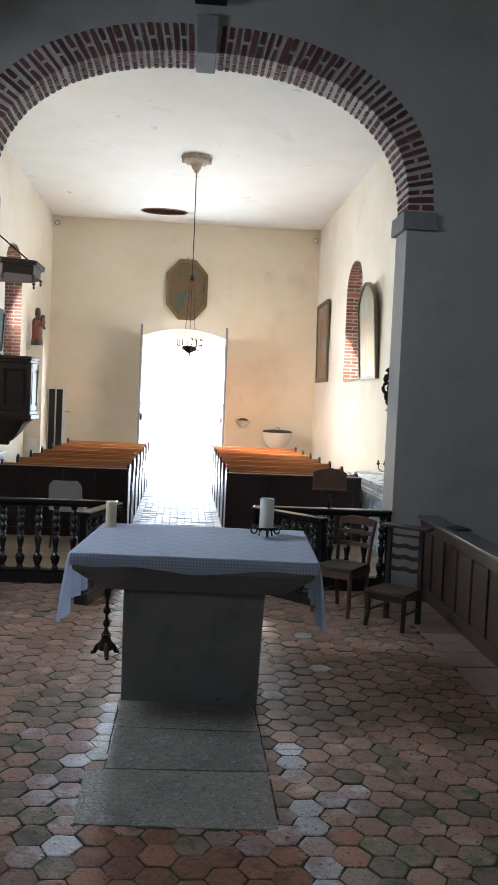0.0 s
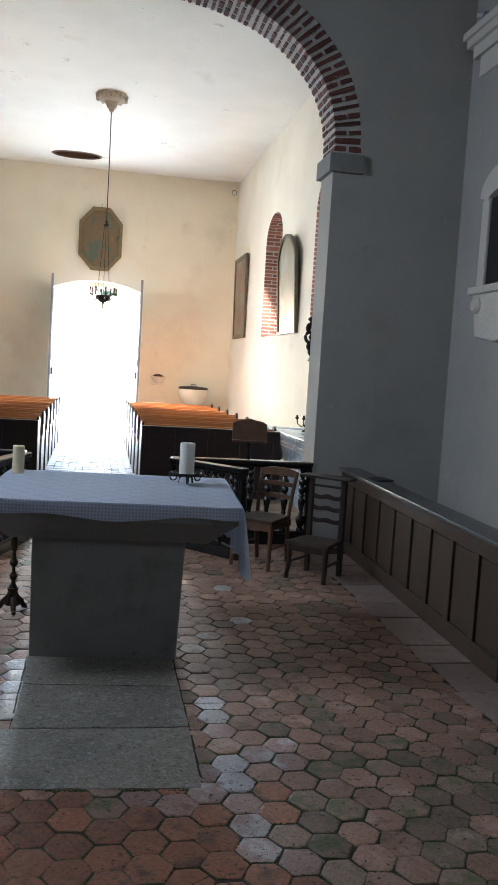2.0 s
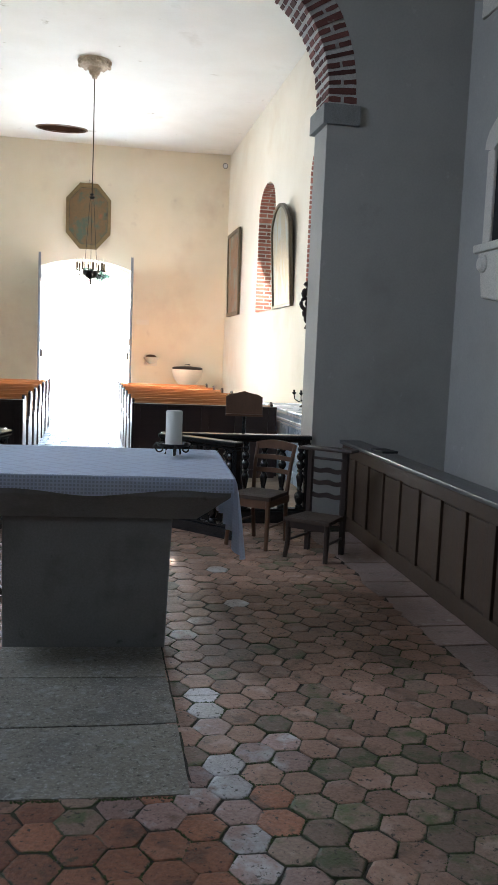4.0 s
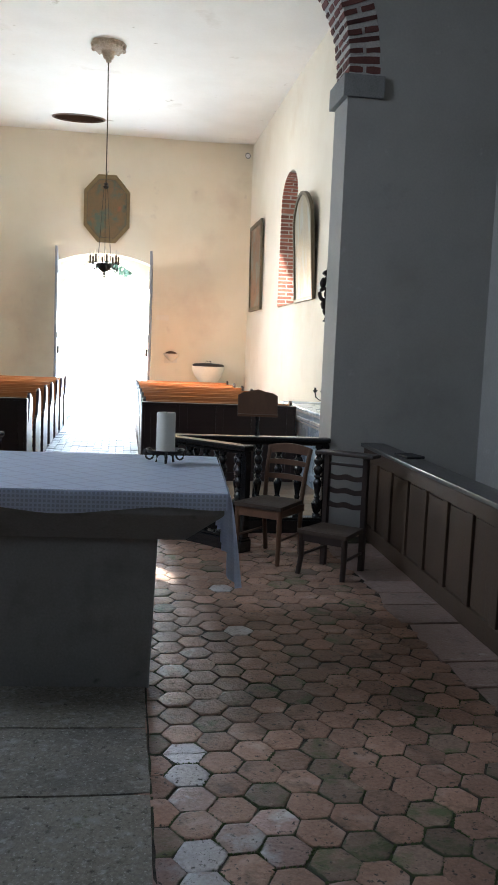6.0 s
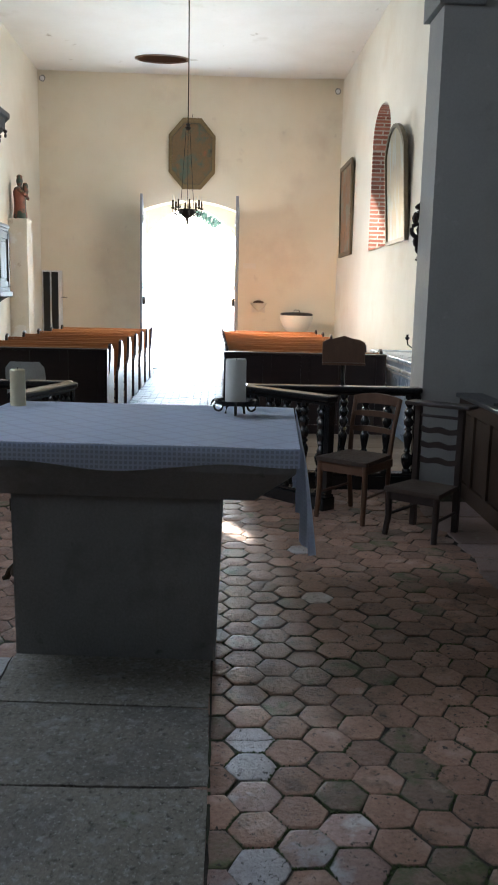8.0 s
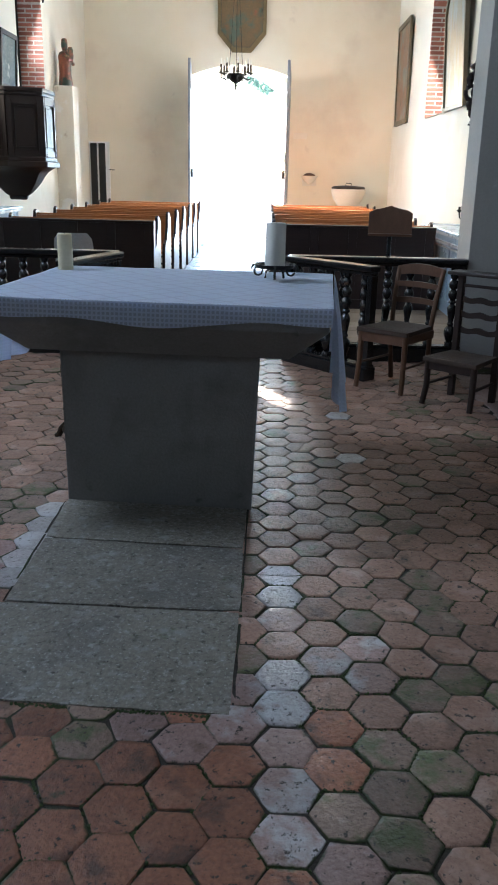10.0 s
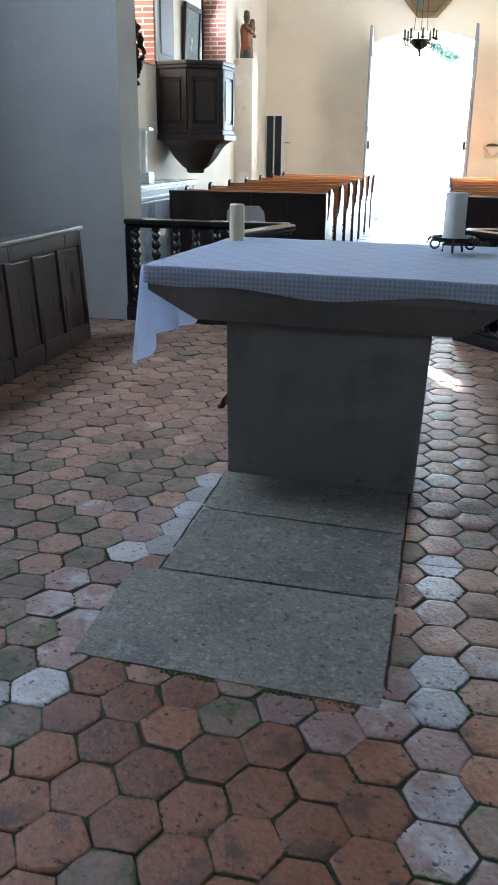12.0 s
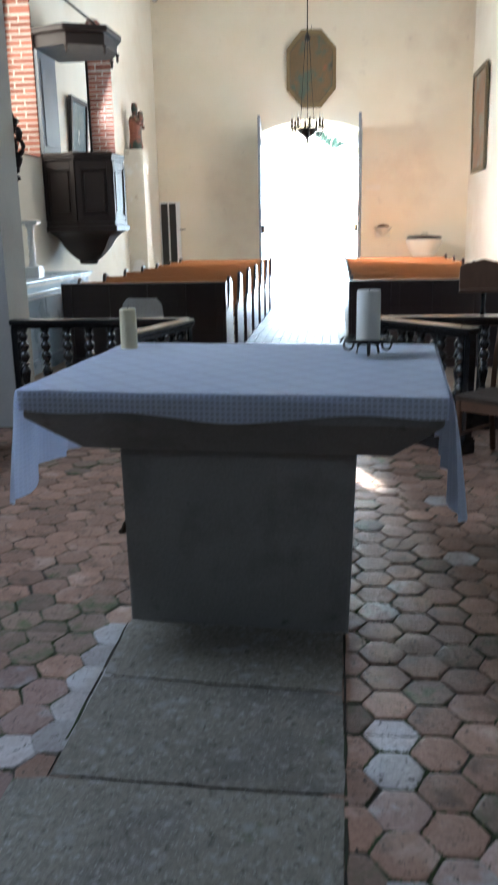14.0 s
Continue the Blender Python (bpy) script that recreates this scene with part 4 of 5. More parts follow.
# ---- the nave's benches ----
def pew(x0, x1):
    """A bench facing the altar (towards -y): back, seat, two shaped ends and a book ledge."""
    e = thing("pew", "orange varnished pine pew with dark shaped ends", "pew", "pews of the nave")
    part("backrest", boxes((x0 + 0.03, x1 - 0.03, 0.40, 0.425, 0.44, 0.84), bevel=0.004), M["pine"], e)
    part("top_rail", boxes((x0 + 0.03, x1 - 0.03, 0.398, 0.428, 0.842, 0.862), bevel=0.006), M["pine"], e)
    part("seat", boxes((x0 + 0.03, x1 - 0.03, 0.02, 0.40, 0.42, 0.45), bevel=0.006), M["pine"], e)
    part("book_ledge", boxes((x0 + 0.03, x1 - 0.03, 0.434, 0.56, 0.742, 0.762), bevel=0.004), M["pine"], e)
    part("kneeler", boxes((x0 + 0.03, x1 - 0.03, 0.50, 0.62, 0.14, 0.17), bevel=0.004), M["pew_dark"], e)
    for x in (x0, x1 - 0.035):
        bm = bmesh.new()
        extrude(bm, [(0.0, -0.018), (0.63, -0.018), (0.63, 0.80), (0.60, 0.84), (0.47, 0.88), (0.42, 0.905), (0.37, 0.88), (0.34, 0.72), (0.22, 0.58), (0.06, 0.54), (0.0, 0.46)], YZ, x, x + 0.035)
        part("end_panel", bevelled(bm, 0.006), M["pew_dark"], e, "dark shaped bench end")
    return e


ROWS_OF_PEWS = 7
for x0, x1 in ((-2.34, -0.65), (0.64, 2.44)):
    first = pew(x0, x1)
    first.matrix_basis = pose(0, 10.72, 0)
    for k in range(1, ROWS_OF_PEWS):
        copy_thing(first, pose(0, 10.72 + 1.02 * k, 0))
for x0, x1 in ((-2.34, -0.64), (0.63, 2.36)):
    e = thing("prayer_desk", "dark stained panelled desk before the first pew", "prayer desk", "prayer desks")
    part("front_board", boxes((x0, x1, 10.58, 10.605, -0.018, 0.85)), M["pew_dark"], e)
    part("cap_rail", boxes((x0 - 0.015, x1 + 0.015, 10.55, 10.66, 0.85, 0.876), bevel=0.006), M["pew_dark"], e)
    for k in range(5):
        x = x0 + (x1 - x0 - 0.09) * k / 4
        part("stile", boxes((x, x + 0.09, 10.565, 10.58, 0.1, 0.85), bevel=0.003), M["pew_dark"], e)
    part("skirting", boxes((x0, x1, 10.56, 10.58, -0.018, 0.1), bevel=0.003), M["pew_dark"], e)
    for x in (x0 - 0.012, x1 - 0.02):
        part("end_post", boxes((x, x + 0.032, 10.56, 10.69, -0.018, 0.86), bevel=0.005), M["pew_dark"], e)

# pale blue boxed wainscot on both sides behind the arch
for s_, face, wall_x, z in ((1, 2.52, XR, 0.85), (-1, -2.55, XL, 0.93)):
    e = thing("side_wainscot", "pale blue-grey painted panelled box bench by the wall", "wainscot", "side wainscots")
    F = lambda a, b: (min(a, b), max(a, b))
    y1_ = 12.0 if s_ > 0 else 12.2
    part("front", boxes((*F(face, face + s_ * 0.03), 8.31, y1_, -0.018, z - 0.03)), M["blue_paint"], e)
    part("top_board", boxes((*F(face - s_ * 0.05, wall_x - s_ * 0.003), 8.31, y1_ + 0.03, z - 0.03, z), bevel=0.006), M["blue_paint"], e)
    part("moulding", boxes((*F(face - s_ * 0.03, face), 8.31, y1_, z - 0.15, z - 0.12), (*F(face - s_ * 0.02, face), 8.31, y1_, z - 0.19, z - 0.17), (*F(face - s_ * 0.035, face), 8.31, y1_, z - 0.06, z - 0.03), bevel=0.004), M["white_paint"], e)
    part("plinth", boxes((*F(face - s_ * 0.02, face), 8.31, y1_, -0.018, 0.14), bevel=0.004), M["blue_paint"], e)
    for k in range(6):
        y = 8.35 + (y1_ - 8.45) * k / 5
        part("stile", boxes((*F(face - s_ * 0.012, face), y, y + 0.08, 0.14, z - 0.19), bevel=0.003), M["blue_paint"], e)
    part("end", boxes((*F(face + s_ * 0.03, wall_x - s_ * 0.003), y1_ - 0.03, y1_, -0.018, z - 0.03)), M["blue_paint"], e)
pl = thing("plaster_pedestal", "small white turned pedestal on the side wainscot", "pedestal", at=pose(-2.74, 10.85, 0.93))
part("base", boxes((-0.09, 0.09, -0.09, 0.09, 0, 0.12), bevel=0.01), M["white_paint"], pl)
part("shaft", lathe(bmesh.new(), [(0.0, 0.12), (0.05, 0.12), (0.035, 0.16), (0.035, 0.5), (0.05, 0.53), (0.05, 0.55), (0.0, 0.55)], 14), M["white_paint"], pl, smooth=True)
part("cap", boxes((-0.07, 0.1, -0.07, 0.07, 0.55, 0.59), bevel=0.01), M["white_paint"], pl)

can = thing("candelabrum", "small dark iron candelabrum with curled arms", "candelabrum", at=pose(2.86, 11.15, 0.851))
part("stem", lathe(bmesh.new(), [(0.0, 0.0), (0.06, 0.0), (0.05, 0.015), (0.01, 0.04), (0.009, 0.16), (0.016, 0.18), (0.0, 0.2)], 12), M["iron"], can, smooth=True)
for k in range(4):
    w = radians(190 + 50 * k)
    d = Vector((math.cos(w), math.sin(w), 0))
    part("arm", tube(bmesh.new(), [d * 0.0 + Vector((0, 0, 0.1)), d * 0.07 + Vector((0, 0, 0.07)), d * 0.13 + Vector((0, 0, 0.11)), d * 0.14 + Vector((0, 0, 0.17))], 0.007, 6), M["iron"], can)
    part("cup", lathe(bmesh.new(), [(0.0, 0.165), (0.012, 0.165), (0.032, 0.19), (0.012, 0.2), (0.014, 0.225), (0.0, 0.225)], 10, tuple(d * 0.14)), M["iron"], can)

# lectern behind the rail
lec = thing("lectern", "brown wooden book stand with a shaped sloping board", "lectern", at=pose(1.57, 8.42, -0.018, 0, 0, -6))
bm = bmesh.new()
extrude(bm, [(-0.175, 0.0), (0.175, 0.0), (0.175, 0.17), (0.13, 0.195), (0.07, 0.2), (0.0, 0.225), (-0.07, 0.2), (-0.13, 0.195), (-0.175, 0.17)], lambda s, t, d: (s, d + t * 0.25, 0.945 + t), 0.0, 0.018)
part("book_board", bevelled(bm, 0.004), M["chair_wood"], lec)
part("lip", boxes((-0.175, 0.175, -0.05, 0.0, 0.935, 0.955), bevel=0.003), M["chair_wood"], lec)
part("post", lathe(bmesh.new(), [(0.0, 0.03), (0.03, 0.03), (0.022, 0.12), (0.018, 0.5), (0.028, 0.6), (0.016, 0.68), (0.026, 0.76), (0.015, 0.82), (0.02, 0.95), (0.0, 0.95)], 12), M["black_wood"], lec, smooth=True)
for k in range(3):
    w = radians(30 + 120 * k)
    part("foot", tube(bmesh.new(), [(0, 0, 0.09), (0.1 * math.cos(w), 0.1 * math.sin(w), 0.06), (0.2 * math.cos(w), 0.2 * math.sin(w), 0.014)], 0.017, 8, 0.013), M["black_wood"], lec)

# grey plastic chair
pc = thing("plastic_chair", "grey moulded plastic chair with thin metal legs", "chair", at=pose(-1.27, 9.85, 0, 0, 0, 176))
bm = bmesh.new()
rows = []
for j in range(13):
    h = j / 12
    if h < 0.45:
        y, z = -0.2 + h / 0.45 * 0.36, 0.43 - 0.02 * math.sin(h / 0.45 * math.pi)
    else:
        u = (h - 0.45) / 0.55
        y, z = 0.16 + 0.09 * u + 0.02 * math.sin(u * 3), 0.43 + 0.37 * u
    half = 0.2 - 0.02 * abs(h - 0.45) - (0.05 * max(0, (h - 0.88) / 0.12) ** 2)
    rows.append([bm.verts.new((half * (k / 8 * 2 - 1), y - 0.03 * (k / 4 - 1) ** 2 * (1 if h > 0.45 else 0), z + (0.02 * (k / 4 - 1) ** 2 if h < 0.45 else 0))) for k in range(9)])
for a, b in zip(rows, rows[1:]):
    for k in range(8):
        bm.faces.new((a[k], a[k + 1], b[k + 1], b[k]))
bmesh.ops.solidify(bm, geom=bm.faces, thickness=0.008)
part("shell", bm, M["plastic"], pc, smooth=True)
for x in (-0.17, 0.17):
    for y in (-0.16, 0.15):
        part("leg", tube(bmesh.new(), [(x * 0.85, y * 0.85, 0.42), (x, y * 1.15, 0.0)], 0.011, 8), M["iron"], pc)


# ---- pulpit ----
pul = thing("pulpit", "dark walnut wall pulpit with sounding board and back panel", "pulpit")
PLAN = [(XL + 0.002, 12.44), (-2.65, 12.28), (-2.25, 12.46), (-2.235, 12.98), (-2.40, 13.34), (XL + 0.002, 13.36)]
PC = Vector((-2.62, 12.82))


def plan_scaled(k):
    return [(XL + 0.002 if abs(x - XL) < 0.01 else PC.x + (x - PC.x) * k, PC.y + (y - PC.y) * k) for x, y in PLAN]


bm = bmesh.new()
extrude(bm, plan_scaled(1.0), XY, 1.47, 2.28)
part("body", bm, M["dark_wood"], pul)
for k0, z0, z1, nm in ((1.07, 2.28, 2.33, "book_rest"), (1.04, 2.24, 2.28, "upper_moulding"), (1.05, 1.47, 1.52, "lower_moulding"), (1.12, 1.40, 1.47, "base_moulding")):
    bm = bmesh.new()
    extrude(bm, plan_scaled(k0), XY, z0, z1)
    part(nm, bevelled(bm, 0.012), M["dark_wood"], pul)
for a, b in zip(PLAN[:-1], PLAN[1:]):
    a, b = Vector(a), Vector(b)
    d = (b - a).normalized()
    n_ = Vector((d.y, -d.x))
    if n_.dot((a + b) / 2 - PC) < 0:
        n_ = -n_
    L = (b - a).length
    m = Matrix(((d.x, n_.x, 0, a.x), (d.y, n_.y, 0, a.y), (0, 0, 1, 0), (0, 0, 0, 1)))
    bm = bmesh.new()
    box(bm, 0.0, 0.06, -0.01, 0.018, 1.53, 2.23, 0.004, m)
    box(bm, L - 0.06, L, -0.01, 0.018, 1.53, 2.23, 0.004, m)
    box(bm, 0.06, L - 0.06, -0.01, 0.016, 1.53, 1.60, 0.004, m)
    box(bm, 0.06, L - 0.06, -0.01, 0.016, 2.14, 2.23, 0.004, m)
    pf = part("panel_frame", bm, M["dark_wood"], pul)
    bm = bmesh.new()
    box(bm, 0.10, L - 0.10, -0.005, 0.012, 1.64, 2.10, 0.008, m)
    part("raised_panel", bm, M["dark_wood"], pul)
bm = bmesh.new()
ringz = [(1.0, 1.40), (0.88, 1.375), (0.74, 1.335), (0.63, 1.28), (0.53, 1.21), (0.38, 1.14), (0.22, 1.075), (0.09, 1.04), (0.075, 1.005), (0.03, 0.99)]
rr = [[bm.verts.new((*p, z)) for p in [(PC.x + (x - PC.x) * k if abs(x - XL) > 0.01 else XL + 0.002 + (1 - k) * 0.3, PC.y + (y - PC.y) * k) for x, y in PLAN]] for k, z in ringz]
for a, b in zip(rr, rr[1:]):
    for k in range(6):
        bm.faces.new((a[k], a[(k + 1) % 6], b[(k + 1) % 6], b[k]))
bm.faces.new(rr[-1])
bm.faces.new(rr[0][::-1])
part("corbel", bm, M["dark_wood"], pul, smooth=True)
part("back_panel", box(box(bmesh.new(), XL + 0.001, XL + 0.05, 12.40, 13.05, 2.33, 3.50, 0.006), XL + 0.05, XL + 0.065, 12.48, 12.97, 2.42, 3.4, 0.006), M["grey_blue"], pul, "grey-blue painted back board")
bm = bmesh.new()
extrude(bm, plan_scaled(1.02), XY, 3.52, 3.66)
part("sounding_board", bevelled(bm, 0.01), M["dark_wood"], pul)
bm = bmesh.new()
extrude(bm, plan_scaled(1.17), XY, 3.66, 3.73)
part("canopy_cornice", bevelled(bm, 0.02), M["dark_wood"], pul)
for x, y in plan_scaled(1.02)[1:5]:
    part("pendant", lathe(bmesh.new(), [(0.0, -0.1), (0.012, -0.09), (0.02, -0.06), (0.008, -0.045), (0.026, -0.02), (0.026, 0.0), (0.0, 0.0)], 10, (x, y, 3.52)), M["dark_wood"], pul, smooth=True)
part("tie_rod", tube(bmesh.new(), [(-2.3, 12.8, 3.72), (XL + 0.01, 12.2, 4.35)], 0.012, 6), M["iron"], pul)


# ---- things on the nave's walls ----
def framed(name, label, wall_x, s_, y0, y1, z0, z1, frame_mat, face_mat, arched=0.0, border=0.09, tilt=0.0, thick=0.05):
    """A framed panel hung on a side wall; s_ is the way it faces along x. arched: how far its top rises in the middle."""
    e = thing(name, label, "painting", at=Matrix.Translation((wall_x, 0, z0)) @ Matrix.Rotation(radians(s_ * tilt), 4, "Y"))
    H = z1 - z0
    def outline(g):
        a, b, lo, hi = y0 + g, y1 - g, g, H - g
        if not arched:
            return [(a, lo), (b, lo), (b, hi), (a, hi)]
        mid, half = (a + b) / 2, (b - a) / 2
        return [(a, lo), (b, lo)] + [(mid + half * math.cos(math.pi * k / 12), hi - arched + arched * math.sin(math.pi * k / 12) ** 1.5) for k in range(13)]
    o, i_ = outline(0), outline(border)
    bm = bmesh.new()
    for k in range(len(o)):
        j = (k + 1) % len(o)
        if (Vector(o[k]) - Vector(o[j])).length > 1e-4:
            extrude(bm, [o[k], o[j], i_[j], i_[k]], YZ, 0.004 * s_, thick * s_)
    part("frame", bm, frame_mat, e)
    bm = bmesh.new()
    extrude(bm, outline(border * 0.9), YZ, 0.006 * s_, thick * 0.6 * s_)
    part("canvas", bm, face_mat, e)
    return e


framed("painting", "tall narrow old painting in a dull gilt frame", XR, -1, 17.35, 18.75, 2.32, 4.06, M["frame_dark"], M["canvas_red"], border=0.08, tilt=1.2)
framed("painting", "arched pale painted panel in a dull gilt frame", XR, -1, 12.78, 14.02, 2.26, 3.84, M["frame_dark"], M["canvas_pale"], arched=0.36, border=0.05, tilt=3.5, thick=0.06)
framed("picture", "dark-framed picture under glass by the pulpit", XL, 1, 13.52, 14.28, 2.42, 3.16, M["dark_wood"], M["glass_reflection"], border=0.06, tilt=3.0)


def carved_bracket(x, s_, y, z):
    """Pierced scrollwork on a backing board, sticking out past the pier's edge."""
    e = thing("carved_bracket", "dark carved scrollwork bracket on the pier", "bracket", "carved brackets", at=pose(x, y, z))
    part("backing_board", boxes((min(0, -s_ * 0.06), max(0, -s_ * 0.06), -0.058, -0.03, 0.02, 0.5), bevel=0.006), M["dark_wood"], e)
    for cx, cz, r, turns, start in ((0.045, 0.42, 0.055, 1.3, 0.4), (0.075, 0.28, 0.07, 1.35, 2.6), (0.045, 0.14, 0.055, 1.3, 1.2), (0.04, 0.04, 0.03, 1.1, 0.0)):
        bm = bmesh.new()
        pts = []
        for k in range(23):
            w = start + 2 * math.pi * turns * k / 22
            rr = r * (1 - 0.6 * k / 22)
            pts.append((s_ * (cx + rr * math.cos(w)), 0, cz + rr * math.sin(w)))
        tube(bm, pts, 0.021, 7, 0.013)
        part("scroll", bm, M["dark_wood"], e, smooth=True)
    for cx, cz in ((0.045, 0.49), (0.10, 0.37), (0.085, 0.19), (0.03, 0.21), (0.06, 0.28), (0.04, 0.42), (0.04, 0.12)):
        part("leaf", lathe(bmesh.new(), [(0.0, -0.05), (0.02, -0.035), (0.03, 0.0), (0.016, 0.035), (0.0, 0.05)], 8, (s_ * cx, 0, cz)), M["dark_wood"], e, smooth=True)


carved_bracket(ARCH_X + ARCH_A + 0.085, -1, 8.36, 1.72)
carved_bracket(ARCH_X - ARCH_A - 0.085, 1, 8.36, 1.74)

# statue on top of a pilaster
setting("pilaster", boxes((XL, XL + 0.33, 16.56, 17.0, -0.02, 2.74), bevel=0.012), M["plaster_peel"], "peeling cream plaster pilaster on the nave wall", "pilaster")
bm = lathe(bmesh.new(), [(0.0, 0.0), (0.14, 0.0), (0.15, 0.03), (0.125, 0.2), (0.13, 0.36), (0.14, 0.46), (0.11, 0.53), (0.045, 0.565), (0.065, 0.61), (0.07, 0.66), (0.06, 0.70), (0.065, 0.73), (0.04, 0.75), (0.0, 0.76)], 20, scale=(0.8, 1))
lathe(bm, [(0.0, -0.07), (0.04, -0.05), (0.055, 0.03), (0.045, 0.09), (0.05, 0.13), (0.03, 0.17), (0.0, 0.18)], 12, (0.11, -0.06, 0.44))
tube(bm, [(0.0, -0.12, 0.5), (0.1, -0.13, 0.42), (0.13, -0.05, 0.42)], 0.04, 8, 0.03)
tube(bm, [(0.0, 0.12, 0.5), (0.08, 0.15, 0.40), (0.12, 0.08, 0.36)], 0.04, 8, 0.03)
st = part("statue", bm, M["statue_green"], None, "", True)
tagged(st, "painted plaster statue of a robed figure on the pilaster", "statue")
st.matrix_basis = pose(XL + 0.17, 16.78, 2.741)

# octagonal painting over the door
OCT = [(0.185, 0.69), (0.475, 0.36), (0.475, -0.36), (0.185, -0.69), (-0.185, -0.69), (-0.475, -0.36), (-0.475, 0.36), (-0.185, 0.69)]
oc = thing("octagonal_painting", "octagonal dark oil painting in a gilt frame above the door", "painting", at=pose(0.0, Y1 - 0.045, 4.34, 3, 0, 0))
bm = bmesh.new()
for k in range(8):
    a, b = OCT[k], OCT[(k + 1) % 8]
    for g0, g1, d in ((1.0, 0.93, -0.05), (0.93, 0.85, -0.032)):
        extrude(bm, [(a[0] * g0, a[1] * g0), (b[0] * g0, b[1] * g0), (b[0] * g1, b[1] * g1), (a[0] * g1, a[1] * g1)], XZ, d, -0.004)
part("frame", bm, M["gilt"], oc)
bm = bmesh.new()
for k in range(8):
    a, b = OCT[k], OCT[(k + 1) % 8]
    extrude(bm, [(a[0] * 0.865, a[1] * 0.865), (b[0] * 0.865, b[1] * 0.865), (b[0] * 0.84, b[1] * 0.84), (a[0] * 0.84, a[1] * 0.84)], XZ, -0.042, -0.004)
part("inner_moulding", bm, M["frame_dark"], oc, "dark inner moulding")
bm = bmesh.new()
extrude(bm, [(x * 0.86, z * 0.86) for x, z in OCT], XZ, -0.02, -0.006)
part("canvas", bm, M["canvas"], oc)
part("hook", tube(bmesh.new(), [(0, -0.01, 0.69), (0, -0.02, 0.74), (0.01, -0.01, 0.76)], 0.006, 6), M["iron"], oc)

# black shuttered cupboard in the corner
cb = thing("wall_cupboard", "narrow black double panel in a white frame on the wall", "cupboard", at=pose(-3.09, Y1, 0))
part("back_board", boxes((0.0, 0.42, -0.03, -0.002, -0.018, 1.95), bevel=0.004), M["white_paint"], cb)
for x0 in (0.03, 0.20):
    part("panel", boxes((x0, x0 + 0.135, -0.045, -0.03, 0.05, 1.92), bevel=0.003), M["slate"], cb)
part("bolt", boxes((0.40, 0.52, -0.04, -0.02, 1.40, 1.415)), M["iron"], cb)

# holy water stoup and font
so = thing("holy_water_stoup", "small scalloped stone stoup fixed to the wall", "stoup", at=pose(1.43, Y1, 1.30))
bm = lathe(bmesh.new(), [(0.0, -0.08), (0.05, -0.07), (0.12, 0.0), (0.17, 0.06), (0.18, 0.075), (0.155, 0.075), (0.10, 0.02), (0.0, 0.0)], 20, (0, -0.09, 0), scale=(1, 0.8))
part("bowl", bm, M["stone_pale"], so, smooth=True)
part("back_plate", boxes((-0.14, 0.14, -0.03, -0.002, -0.12, 0.05), bevel=0.01), M["stone_pale"], so)
# shadow above the bowl, put in as a dark half-disc
bm = bmesh.new()
extrude(bm, [(0.12 * math.cos(math.pi * k / 12), 0.078 + 0.055 * math.sin(math.pi * k / 12)) for k in range(13)], XZ, -0.02, -0.002)
part("niche_shell", bm, M["chair_wood"], so, "dark half-disc standing in for the shadow above the bowl")
wp = thing("wall_plaque", "small weathered grey plaque on the end wall", "plaque", at=pose(1.22, Y1, 2.14))
part("plate", boxes((-0.14, 0.14, -0.018, -0.002, -0.055, 0.055), bevel=0.004), M["plaster_side"], wp)
fo = thing("baptismal_font", "pale stone baptismal font with a dark wooden lid", "font", at=pose(2.2, 18.82, -0.018))
part("bowl", lathe(bmesh.new(), [(0.0, 0.72), (0.12, 0.72), (0.13, 0.78), (0.20, 0.84), (0.29, 0.95), (0.33, 1.06), (0.345, 1.12), (0.345, 1.16), (0.0, 1.16)], 28), M["stone_pale"], fo, smooth=True)
part("pedestal", lathe(bmesh.new(), [(0.0, 0.0), (0.26, 0.0), (0.26, 0.08), (0.2, 0.14), (0.12, 0.2), (0.10, 0.5), (0.12, 0.66), (0.15, 0.70), (0.15, 0.725), (0.0, 0.725)], 24), M["stone_pale"], fo, smooth=True)
lid = part("lid", lathe(bmesh.new(), [(0.0, 1.16), (0.33, 1.16), (0.335, 1.19), (0.30, 1.21), (0.12, 1.225), (0.0, 1.23)], 28), M["dark_wood"], fo, "dark wooden lid", True)
part("lid_handle", tube(bmesh.new(), [(-0.06, 0, 1.22), (-0.05, 0, 1.27), (0.05, 0, 1.27), (0.06, 0, 1.22)], 0.008, 6), M["iron"], lid)

# chandelier on its long rod under a plaster rose
CHX, CHY = 0.09, 14.10
ro = thing("ceiling_rose", "moulded beige plaster ceiling rose like a bell", "ceiling rose", at=pose(CHX, CHY, ZC))
part("plaster", lathe(bmesh.new(), [(0.0, 0.0), (0.26, 0.0), (0.26, -0.025), (0.235, -0.05), (0.245, -0.07), (0.19, -0.10), (0.12, -0.12), (0.085, -0.16), (0.075, -0.2), (0.045, -0.225), (0.035, -0.26), (0.0, -0.265)], 10), M["rose"], ro)
for k in range(10):
    w = 2 * math.pi * (k + 0.5) / 10
    part("leaf_ornament", lathe(bmesh.new(), [(0.0, -0.045), (0.026, -0.03), (0.034, 0.0), (0.02, 0.022), (0.0, 0.03)], 8, (0.232 * math.cos(w), 0.232 * math.sin(w), -0.055)), M["rose"], ro, smooth=True)
ch = thing("chandelier", "black wrought iron chandelier hanging on a long rod", "chandelier", at=pose(CHX, CHY, 2.66))
part("rod", tube(bmesh.new(), [(0, 0, 1.22), (0.004, 0, 2.0), (0, 0, 2.95)], 0.009, 6), M["bronze"], ch)
